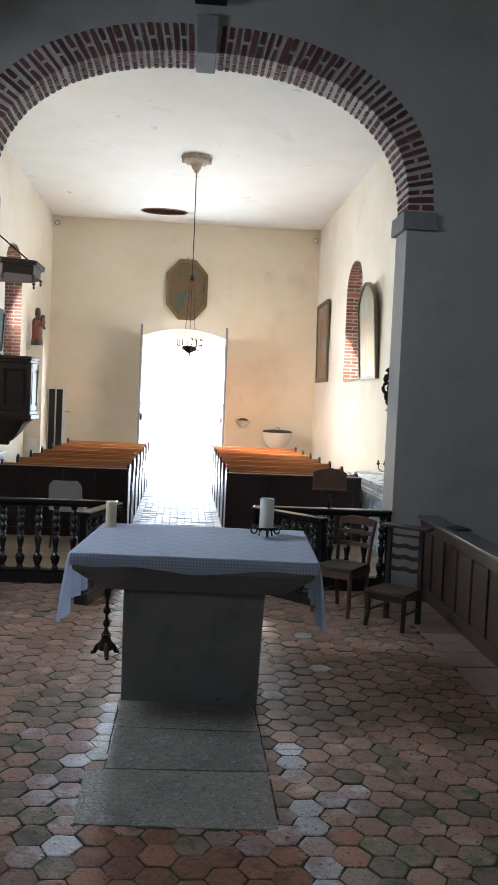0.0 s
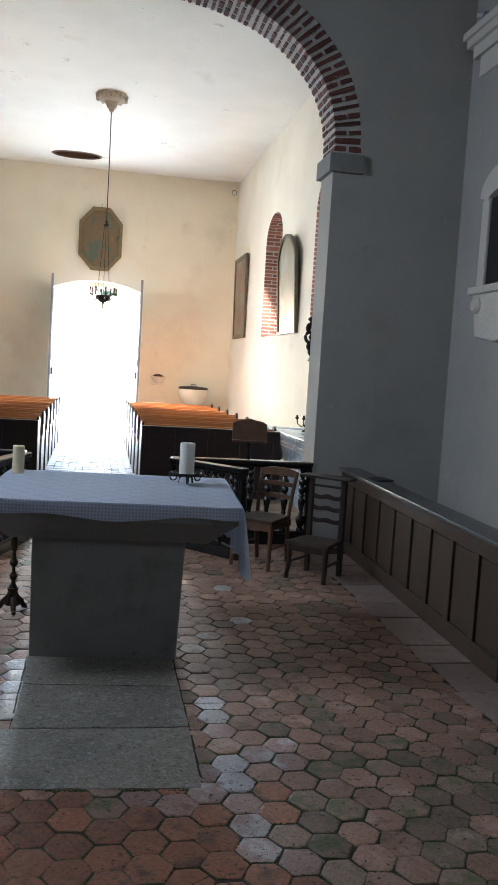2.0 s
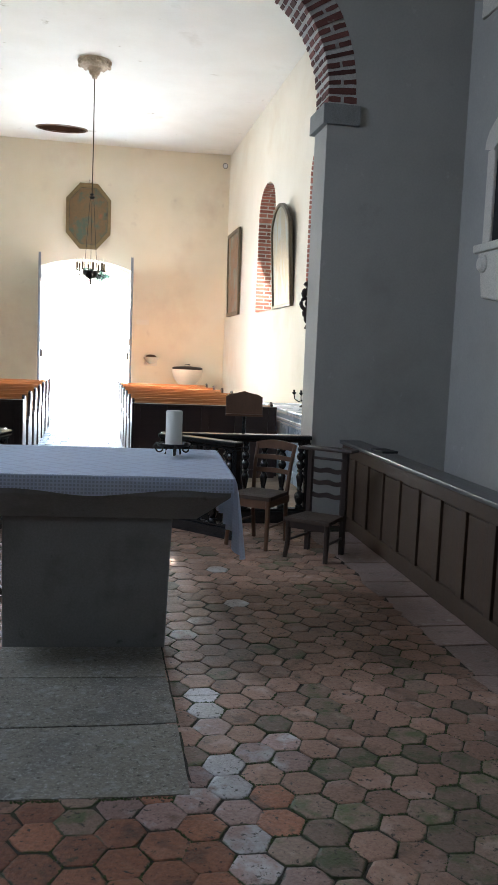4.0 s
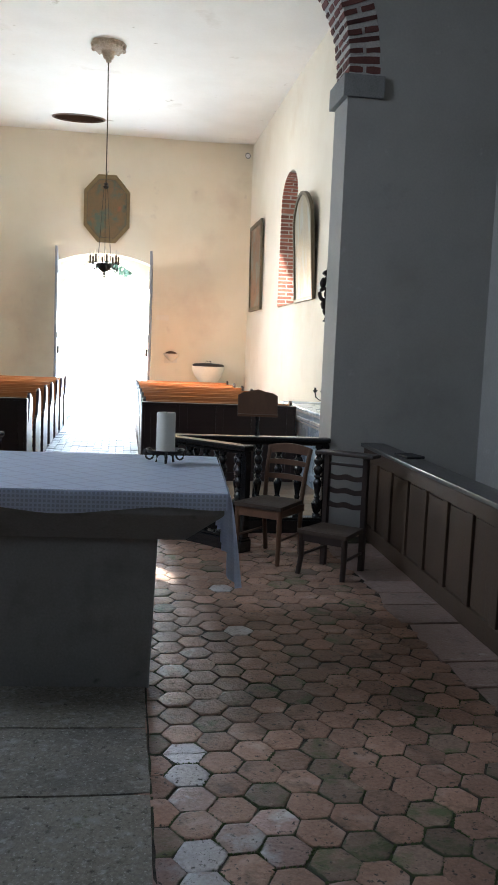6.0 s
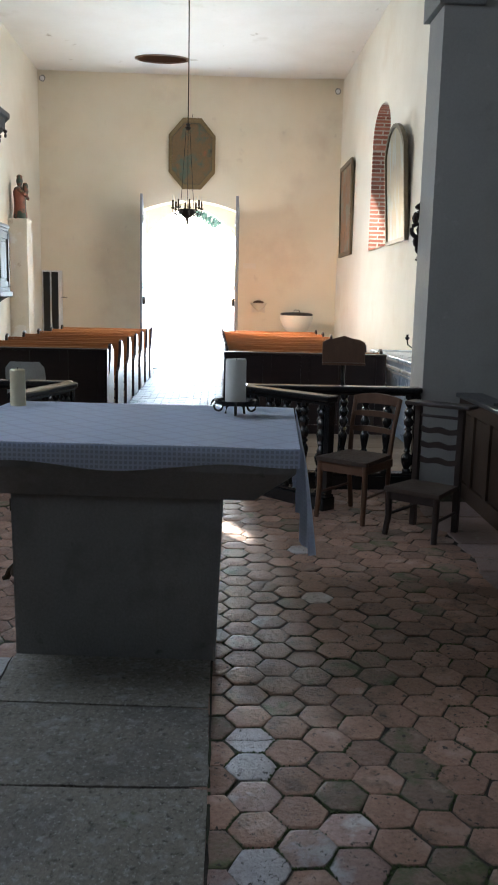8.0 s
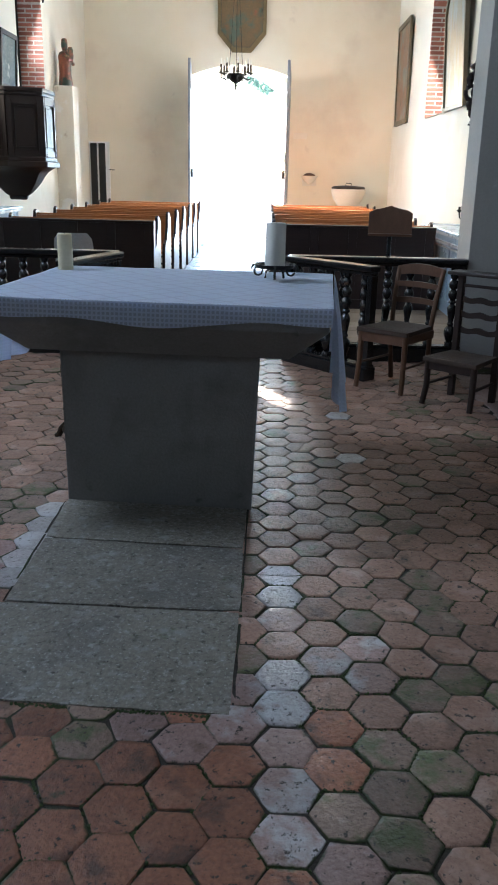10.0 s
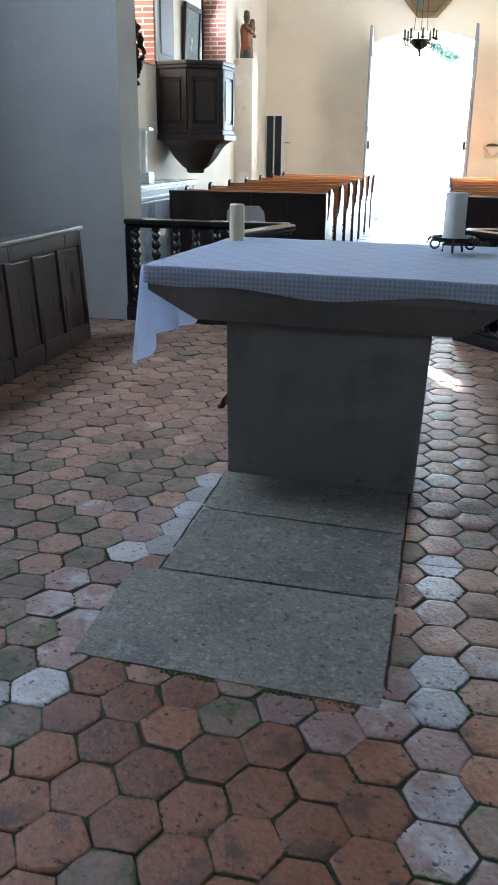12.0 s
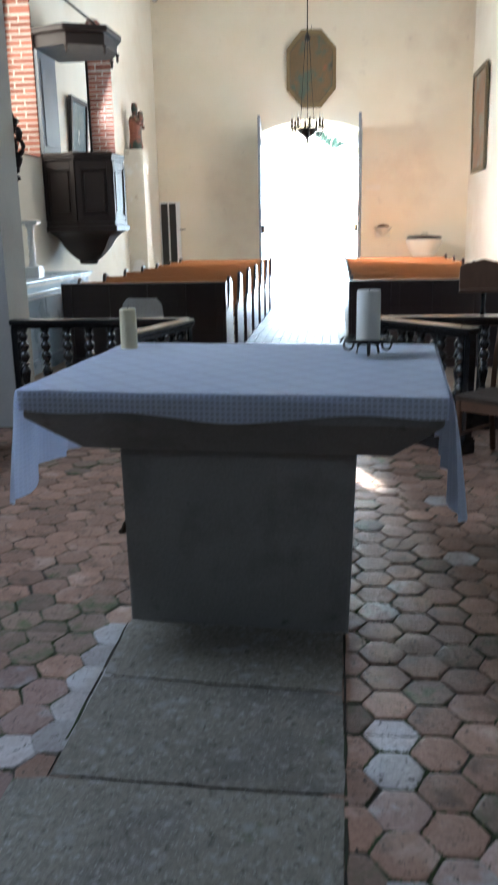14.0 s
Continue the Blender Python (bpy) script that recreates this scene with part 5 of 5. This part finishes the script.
part("crown_hook", lathe(bmesh.new(), [(0.0, 1.14), (0.02, 1.15), (0.05, 1.18), (0.02, 1.2), (0.035, 1.22), (0.0, 1.25)], 10), M["iron"], ch)
for k in range(3):
    w = radians(90 + 120 * k)
    d = Vector((math.cos(w), math.sin(w), 0))
    part("chain", tube(bmesh.new(), [d * 0.03 + Vector((0, 0, 1.17)), d * 0.11 + Vector((0, 0, 0.06))], 0.004, 5), M["iron"], ch)
part("bowl", lathe(bmesh.new(), [(0.0, -0.17), (0.015, -0.165), (0.02, -0.14), (0.01, -0.12), (0.03, -0.10), (0.015, -0.08), (0.06, -0.06), (0.11, -0.01), (0.125, 0.03), (0.12, 0.05), (0.0, 0.04)], 16), M["iron"], ch, smooth=True)
for k in range(8):
    w = radians(45 * k + 10)
    d = Vector((math.cos(w), math.sin(w), 0))
    arm = part("arm", tube(bmesh.new(), [d * 0.11 + Vector((0, 0, 0.02)), d * 0.16 + Vector((0, 0, -0.03)), d * 0.21 + Vector((0, 0, 0.0)), d * 0.21 + Vector((0, 0, 0.05))], 0.007, 6), M["iron"], ch)
    part("drip_pan", lathe(bmesh.new(), [(0.0, 0.045), (0.012, 0.045), (0.036, 0.06), (0.036, 0.066), (0.0, 0.062)], 10, tuple(d * 0.21)), M["iron"], arm)
    part("candle_tube", lathe(bmesh.new(), [(0.0, 0.062), (0.014, 0.062), (0.014, 0.17), (0.0, 0.172)], 8, tuple(d * 0.21)), M["bronze"], arm)
    part("candle", lathe(bmesh.new(), [(0.0, 0.171), (0.011, 0.171), (0.011, 0.225), (0.006, 0.24), (0.0, 0.245)], 8, tuple(d * 0.21)), M["wax"], arm, "white candle bulb")
    curl = bmesh.new()
    ring_curl(curl, tuple(d * 0.17 + Vector((0, 0, -0.045))), 0.035, d, 0.006)
    part("scroll", curl, M["iron"], arm)

# ---- outside: a tree and a pale house across the way ----
def leafy_tree(x, y, height, spread):
    e = thing("tree", "broad green tree in full sun beyond the door", "tree", at=pose(x, y, -0.21))
    part("trunk", tube(bmesh.new(), [(4.4, 0, 0), (4.3, 0, 1.8), (3.6, 0.1, 3.8), (1.6, 0, 5.6), (0.3, 0, height * 0.72)], 0.35, 10, 0.12), M["bark"], e)
    rng = random.Random(4)
    bm = bmesh.new()
    for k in range(9):
        w = 2 * math.pi * k / 9
        tube(bm, [(0.5, 0, 5.4 + 0.15 * k), (spread * 0.4 * math.cos(w), spread * 0.4 * math.sin(w), 5.9 + 0.2 * k), (spread * 0.75 * math.cos(w), spread * 0.75 * math.sin(w), 6.2 + 0.25 * k)], 0.1, 6, 0.03)
    part("limbs", bm, M["bark"], e)
    verts, faces = [], []
    for k in range(5200):
        w, u = rng.uniform(0, 2 * math.pi), rng.random()
        v = rng.uniform(-1, 1)
        r = spread * math.sqrt(1 - v * v) * (0.55 + 0.45 * u) * (0.8 + 0.3 * noise.noise(Vector((math.cos(w) * 2, math.sin(w) * 2, v * 2))))
        c = Vector((r * math.cos(w), r * math.sin(w), height * 0.655 + v * height * 0.2 + 0.3 * noise.noise(Vector((w * 2, v * 3, 1)))))
        q = Euler((rng.uniform(0, 6), rng.uniform(0, 6), rng.uniform(0, 6))).to_matrix()
        s_ = rng.uniform(0.06, 0.11)
        i0 = len(verts)
        verts += [tuple(c + q @ Vector(p)) for p in ((-s_, 0, 0), (0, -s_ * 0.5, 0), (s_, 0, 0), (0, s_ * 0.5, 0))]
        faces.append((i0, i0 + 1, i0 + 2, i0 + 3))
    me = bpy.data.meshes.new("crown")
    me.from_pydata(verts, [], faces)
    me.materials.append(M["leaf"])
    o = new("crown", me)
    o.parent = e


leafy_tree(0.5, 40.0, 11.0, 2.1)

# ---- floor pieces ----
def hex_tile(rng, R, mat, split=False):
    """A hand-made hexagonal tile: slightly uneven outline, worn rounded rim."""
    bm = bmesh.new()
    corner = [Vector((R * math.cos(math.radians(60 * k)) + rng.uniform(-0.004, 0.004), R * 1.045 * math.sin(math.radians(60 * k)) + rng.uniform(-0.004, 0.004), 0)) for k in range(6)]
    base = []
    for k in range(6):
        a, b = corner[k], corner[(k + 1) % 6]
        base += [a * rng.uniform(0.965, 0.997), a.lerp(b, rng.uniform(0.3, 0.7)) * rng.uniform(0.985, 1.02)]
    pieces = [base]
    if split:
        k = rng.randrange(6)
        turned = base[k:] + base[:k]
        m0, m1 = turned[0].lerp(turned[6], 0.35) + Vector((rng.uniform(-0.012, 0.012), rng.uniform(-0.012, 0.012), 0)), turned[0].lerp(turned[6], 0.7) + Vector((rng.uniform(-0.012, 0.012), rng.uniform(-0.012, 0.012), 0))
        pieces = [turned[:7] + [m1, m0], turned[6:] + [turned[0], m0, m1]]
    moss = []
    for ring in pieces:
        mid = sum(ring, Vector()) / len(ring)
        K, rings = len(ring), []
        drop = rng.uniform(-0.0012, 0) if split else 0
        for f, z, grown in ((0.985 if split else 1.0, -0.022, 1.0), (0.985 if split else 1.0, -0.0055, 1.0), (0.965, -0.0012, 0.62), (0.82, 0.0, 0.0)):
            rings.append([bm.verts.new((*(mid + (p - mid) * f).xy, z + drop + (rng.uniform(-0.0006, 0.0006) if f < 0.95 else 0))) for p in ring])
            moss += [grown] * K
        for a, b in zip(rings, rings[1:]):
            for k in range(K):
                bm.faces.new((a[k], a[(k + 1) % K], b[(k + 1) % K], b[k]))
        c = bm.verts.new((*mid.xy, drop - 0.0008))
        moss.append(0.0)
        for k in range(K):
            bm.faces.new((rings[-1][k], rings[-1][(k + 1) % K], c))
    me = mesh_of(bm, mat, True, 0.9)
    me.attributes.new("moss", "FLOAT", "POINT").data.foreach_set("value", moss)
    return me


rng = random.Random(11)
TILE_R = 0.085
kinds = {k: [hex_tile(rng, TILE_R - 0.0005, M[k], i == 9) for i in range(10)] for k in ("tile", "tile_brown", "tile_pale", "tile_chalked", "tile_mossy")}
chancel = bpy.data.objects["floor_chancel"]
spots = []
for i in range(-40, 30):
    for j in range(-60, 60):
        X, Y = 0.649 + 0.1275 * i, 4.221 + 0.1545 * (j + 0.5 * (i % 2))
        if X < -0.2:      # the tiles beside the slabs are laid a little further out
            X -= 0.05 * max(0.0, min(1.0, (Y - 3.4) / 0.45))
        spots.append((X, Y, (i, j)))
# tiles beside the slabs that are whitened all over, and those whitened in part
CHALKY = {(0, 0), (0, -1), (0, -4), (0, -5), (-7, 3), (-7, 2), (-7, 1), (-7, 0), (-7, -1), (-8, -1), (-8, -6)}
CHALKED = {(0, -2), (-8, 1), (-8, -2), (1, -4), (2, -3), (2, -4), (0, -6), (-1, -5), (-1, -6), (0, -7), (-3, -6), (-2, -6), (0, -8), (0, 5), (1, 6), (-8, -3), (-8, -4), (-9, -4), (-9, -3), (-8, -5), (-10, 1), (1, -9), (-9, -7), (-8, 0), (-9, 1)}
verts, faces, moss, made = [], [], [], 0
for X, Y, cell in spots:
    if not (-3.38 < X < 3.37 and -2.55 < Y < 7.86):
        continue
    inside = -0.275 < X < 0.43 and 3.54 < Y < 3.94 or -0.18 < X < 0.43 and 3.9 < Y < 5.5
    if inside or (2.05 < X and 4.42 < Y < 7.75) or (2.05 < X < 2.2 and 3.6 < Y < 4.5):
        continue
    near_patch = -0.85 < X < 1.25 and 2.35 < Y < 4.75
    pale = 1.0 if cell in CHALKY else 0.0 if cell in CHALKED else 0.006
    mossy = 0.62 if (X > 0.8 and Y < 3.8) or (X < -0.4 and 3.3 < Y < 5.2) else 0.08
    r = rng.random()
    plain = "tile" if Y + rng.uniform(-0.3, 0.3) < 3.45 and X < 0.9 else "tile_brown"
    kind = "tile_pale" if r < pale else "tile_chalked" if cell in CHALKED else ("tile_mossy" if r < pale + mossy * (1 - pale) else plain)
    z, tx, ty, rz = rng.uniform(-0.0025, 0.002), max(-0.035, min(0.035, rng.gauss(0, 0.015))), max(-0.035, min(0.035, rng.gauss(0, 0.015))), math.pi * rng.randrange(2) + rng.gauss(0, 0.028)
    X, Y = X + rng.gauss(0, 0.0018), Y + rng.gauss(0, 0.0018)
    which = 9 if rng.random() < (0.16 if X < -0.2 and 3.2 < Y < 4.4 else 0.02) else rng.randrange(9)
    if near_patch and made < 300:
        o = new("tile", kinds[kind][which])
        o.parent = chancel
        o.location, o.rotation_euler = (X, Y, z), (tx, ty, rz)
        made += 1
    else:
        m = Matrix.Translation((X, Y, z)) @ Euler((tx, ty, rz)).to_matrix().to_4x4()
        me = kinds[kind][which]
        i0 = len(verts)
        verts += [tuple(m @ v.co) for v in me.vertices]
        faces += [(tuple(i0 + k for k in p.vertices), kind) for p in me.polygons]
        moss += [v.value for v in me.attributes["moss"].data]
me = bpy.data.meshes.new("tiles")
me.from_pydata(verts, [], [f for f, _ in faces])
for k in ("tile_rest", "tile_rest_brown", "tile_rest_pale", "tile_rest_chalked", "tile_rest_mossy"):
    me.materials.append(M[k])
idx = {"tile": 0, "tile_brown": 1, "tile_pale": 2, "tile_chalked": 3, "tile_mossy": 4}
me.polygons.foreach_set("material_index", [idx[k] for _, k in faces])
for p in me.polygons:
    p.use_smooth = True
me.set_sharp_from_angle(angle=0.9)
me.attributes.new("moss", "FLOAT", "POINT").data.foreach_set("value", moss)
rest = new("tiles", me)
rest.parent = chancel
rest["kind"] = "stuff"

# moss grown in the joints round the slabs
M["moss"] = material("dark_green_moss", (0.030, 0.050, 0.014), (0.062, 0.088, 0.026), 30.0, 0.95, 0.8, 160, vary=0.3, island=True)
rm = random.Random(21)
verts, faces = [], []


def moss_clump(x, y, r, h):
    i0 = len(verts)
    turn_, K = rm.uniform(0, 6.28), 6
    for rr, z in ((1.0, -0.0045), (0.75, h * 0.6)):
        for k in range(K):
            w = turn_ + 2 * math.pi * k / K
            q = rr * r * rm.uniform(0.7, 1.25)
            verts.append((x + q * math.cos(w), y + q * math.sin(w), z))
    verts.append((x, y, h))
    for k in range(K):
        j = (k + 1) % K
        faces.append((i0 + k, i0 + j, i0 + K + j, i0 + K + k))
        faces.append((i0 + K + k, i0 + K + j, i0 + 2 * K))


for X, Y, cell in spots:
    if not (-1.5 < X < 2.0 and 2.3 < Y < 5.0) or (-0.3 < X < 0.45 and Y > 3.5):
        continue
    grown = noise.noise(Vector((X * 1.7, Y * 1.7, 4.0))) + (0.22 if X < -0.35 and Y > 3.2 else 0.0) + (0.16 if X > 0.75 and Y < 3.5 else 0.0)
    for k in range(3):
        if rm.random() > 0.30 + 1.1 * grown:
            continue
        a, b = (Vector((math.cos(math.radians(60 * q)), math.sin(math.radians(60 * q)) * 1.045)) * TILE_R for q in (k, k + 1))
        for _ in range(rm.randrange(6, 20)):
            p = a.lerp(b, rm.random())
            moss_clump(X + p.x + rm.gauss(0, 0.0022), Y + p.y + rm.gauss(0, 0.0022), rm.uniform(0.002, 0.0058), rm.uniform(-0.004, -0.0004))
for _ in range(420):      # along the front edge of the first slab
    u = rm.random()
    if noise.noise(Vector((u * 6.0, 0.0, 8.0))) > -0.12:
        moss_clump(-0.355 + 0.86 * u, 3.449 - 0.05 * u + rm.gauss(-0.004, 0.003), rm.uniform(0.002, 0.006), rm.uniform(-0.003, 0.0015))
me = bpy.data.meshes.new("moss")
me.from_pydata(verts, [], faces)
me.materials.append(M["moss"])
moss_ob = new("moss", me)
moss_ob.parent = chancel
moss_ob["kind"] = "stuff"

# stone slabs before the altar and along the stall
rw = random.Random(8)


def stone_slab(pts, z1=0.0034, name="slab", mat="slab"):
    bm = bmesh.new()
    edge = []
    for a, b in zip(pts, pts[1:] + pts[:1]):
        a, b = Vector(a), Vector(b)
        n_ = max(1, int((b - a).length / 0.07))
        out_ = Vector((b.y - a.y, a.x - b.x)).normalized()
        edge += [tuple(a.lerp(b, k / n_) + out_ * rw.uniform(-0.0035, 0.002)) for k in range(n_)]
    extrude(bm, edge, XY, -0.022, z1)
    bmesh.ops.bevel(bm, geom=[e for e in bm.edges if all(v.co.z > 0 for v in e.verts)], offset=0.0035, segments=2, affect="EDGES")
    o = part(name, bm, M[mat], chancel)
    return o


stone_slab([(-0.263, 4.48), (0.512, 4.425), (0.522, 4.86), (-0.265, 4.88)])
stone_slab([(-0.268, 3.972), (0.516, 3.948), (0.512, 4.415), (-0.262, 4.47)])
stone_slab([(-0.352, 3.452), (0.505, 3.402), (0.514, 3.938), (-0.27, 3.962), (-0.365, 3.95)])
for pts in ([(0.506, 3.41), (0.516, 3.41), (0.527, 4.86), (0.518, 4.86)], [(-0.276, 3.97), (-0.269, 3.97), (-0.266, 4.86), (-0.274, 4.86)]):
    stone_slab(pts, 0.0012, "earth_joint", "joint")
y = 3.62
rs = random.Random(5)
while y < 7.5:
    L = rs.uniform(0.2, 0.42)
    stone_slab([(1.985 + rs.uniform(-0.03, 0.03), y + 0.006), (2.275 + 0.0332 * max(0, y - 4.42), y + 0.006), (2.275 + 0.0332 * max(0, y + L - 4.42), y + L - 0.006), (1.985 + rs.uniform(-0.03, 0.03), y + L - 0.006)], rs.uniform(-0.003, 0.005), "border_stone", "border_stone")
    y += L

# aisle of brick pavers, boards under the benches
nave = bpy.data.objects["floor_nave"]
paver_me = mesh_of(bevelled(boxes((-0.104, 0.104, -0.052, 0.052, -0.022, 0.0)), 0.004, 1), M["paver"])
verts, faces, made = [], [], 0
for j in range(102):
    for i in range(-4, 5):
        X, Y = 0.0 + (i + 0.5 * (j % 2)) * 0.216, 8.36 + j * 0.112
        if not (-0.72 < X < 0.72) or Y > Y1 + 0.5:
            continue
        z, tx, ty, rz = rs.uniform(-0.004, 0.002), rs.gauss(0, 0.018), rs.gauss(0, 0.012), rs.gauss(0, 0.02)
        if Y < 13.0 and made < 290:
            o = new("paver", paver_me)
            o.parent = nave
            o.location, o.rotation_euler = (X, Y, z), (tx, ty, rz)
            made += 1
        else:
            m = Matrix.Translation((X, Y, z)) @ Euler((tx, ty, rz)).to_matrix().to_4x4()
            i0 = len(verts)
            verts += [tuple(m @ v.co) for v in paver_me.vertices]
            faces += [tuple(i0 + k for k in p.vertices) for p in paver_me.polygons]
me = bpy.data.meshes.new("pavers")
me.from_pydata(verts, [], faces)
me.materials.append(M["paver_rest"])
o = new("pavers", me)
o.parent = nave
o["kind"] = "stuff"
for x0, x1 in ((XL, -0.80), (0.80, XR)):
    L = x1 - x0 - 0.01
    pm = mesh_of(bevelled(boxes((-L / 2, L / 2, -0.088, 0.088, -0.02, 0.0)), 0.003, 1), M["plank"])
    k = 0
    while 8.36 + k * 0.18 < 17.9:
        o = new("plank", pm)
        o.parent = nave
        o.location = ((x0 + x1) / 2, 8.40 + k * 0.18, -0.001 + rs.uniform(-0.0015, 0.001))
        k += 1

# unseen pale flagstones beside the door, added to bounce sun onto the end wall
flag = mesh_of(bevelled(boxes((-0.247, 0.247, -0.217, 0.217, -0.02, 0.0)), 0.004, 1), M["flagstone"])
for s_ in (-1, 1):
    for i in range(5):
        for j in range(3):
            X, Y = s_ * (1.06 + 0.5 * i), 18.19 + 0.44 * j
            if XL + 0.24 < X < XR - 0.24:
                o = new("flagstone", flag)
                o.parent = nave
                o.location, o.rotation_euler = (X, Y, rs.uniform(-0.003, 0.001)), (rs.gauss(0, 0.002), rs.gauss(0, 0.002), 0)

# bricks of the arch
inn, out = basket(ARCH_A, ARCH_B, 600), basket(ARCH_A + RING, ARCH_B + RING, 600)
length = [0.0]
for a, b in zip(inn, inn[1:]):
    length.append(length[-1] + (Vector(a) - Vector(b)).length)
courses = int(length[-1] / 0.068)


def on_arch(s):
    k = min(range(601), key=lambda q: abs(length[q] - s))
    return Vector(inn[k]), Vector(out[k])


for c in range(courses):
    s0 = length[-1] * c / courses
    (a0, b0), (a1, b1) = on_arch(s0 + 0.015 + rs.uniform(-0.005, 0.005)), on_arch(s0 + length[-1] / courses - 0.015 + rs.uniform(-0.005, 0.005))
    if abs((a0.x + a1.x) / 2 - ARCH_X) < 0.13:
        continue
    cells = [(0.0, 1.0, 7.897, 7.965), (0.0, 0.48, 7.995, 8.115), (0.0, 0.48, 8.15, 8.302)] if c % 2 else [(0.0, 0.43, 7.897, 8.04), (0.56, 1.0, 7.897, 8.0), (0.0, 0.46, 8.075, 8.19), (0.0, 0.46, 8.225, 8.302)]
    for f0, f1, y0, y1 in cells:
        f0, f1 = f0 + rs.uniform(-0.01, 0.01), f1 + rs.uniform(-0.02, 0.02)
        bm = bmesh.new()
        dy = rs.uniform(-0.004, 0.002)
        tilt_ = rs.uniform(-0.004, 0.004)
        low_, mid_, high_ = (a0.lerp(b0, f0), a1.lerp(b1, f0)), (a0.lerp(b0, (f0 + f1) / 2), a1.lerp(b1, (f0 + f1) / 2)), (a0.lerp(b0, f1), a1.lerp(b1, f1))
        along = (low_[1] - low_[0]).normalized()
        ring_ = [low_[0] + along * tilt_, low_[1] + along * rs.uniform(-0.005, 0.003), mid_[1] + along * rs.uniform(-0.003, 0.004), high_[1] - along * rs.uniform(-0.002, 0.006), high_[0] + along * rs.uniform(-0.002, 0.006), mid_[0] + along * rs.uniform(-0.004, 0.003)]
        extrude(bm, [tuple(p) for p in ring_], XZ, y0 + dy, y1 + dy)
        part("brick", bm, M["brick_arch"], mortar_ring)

# bricks of the window jambs that face the altar
for side, x_in, s_ in (("left", XL, -1), ("right", XR, 1)):
    for i, (a, b) in enumerate(WINDOWS[side]):
        win = bpy.data.objects["window_%d" % (i + 1 + 2 * (side == "right"))]
        head = pointed(a, b, WSPRING, WAPEX, 40)[:41]
        mid = Vector(((a + b) / 2, WSPRING - 0.35))
        inward = lambda p, g: tuple(Vector(p) + (mid - Vector(p)).normalized() * g)
        bm = bmesh.new()
        for p, q in zip(head, head[1:]):
            extrude(bm, [p, q, inward(q, 0.012), inward(p, 0.012)], YZ, x_in + s_ * 0.003, x_in + s_ * 0.37)
        extrude(bm, [(b, SILL + 0.005), (b, WSPRING), (b - 0.012, WSPRING), (b - 0.012, SILL + 0.005)], YZ, x_in + s_ * 0.003, x_in + s_ * 0.37)
        part("mortar_bed", bm, M["mortar"], win)
        z = SILL + 0.012
        spans = [((b, z + 0.066 * k), (b, z + 0.066 * k + rs.uniform(0.042, 0.050))) for k in range(int((WSPRING - SILL) / 0.066))]
        spans += [(head[k], head[k + 2]) for k in range(0, 39, 3)]
        for c, (p, q) in enumerate(spans):
            cut = 0.14 if c % 2 else 0.25
            for d0, d1 in ((-0.004, cut - 0.011), (cut + 0.011, 0.37)):
                bm = bmesh.new()
                g = 0.016 + rs.uniform(0, 0.004)
                back = [(q[0] - g, q[1]), (p[0] - g, p[1])] if p[0] == q[0] else [inward(q, g), inward(p, g)]
                extrude(bm, [p, q] + back, YZ, x_in + s_ * d0, x_in + s_ * d1)
                part("brick", bm, M["brick"], win)
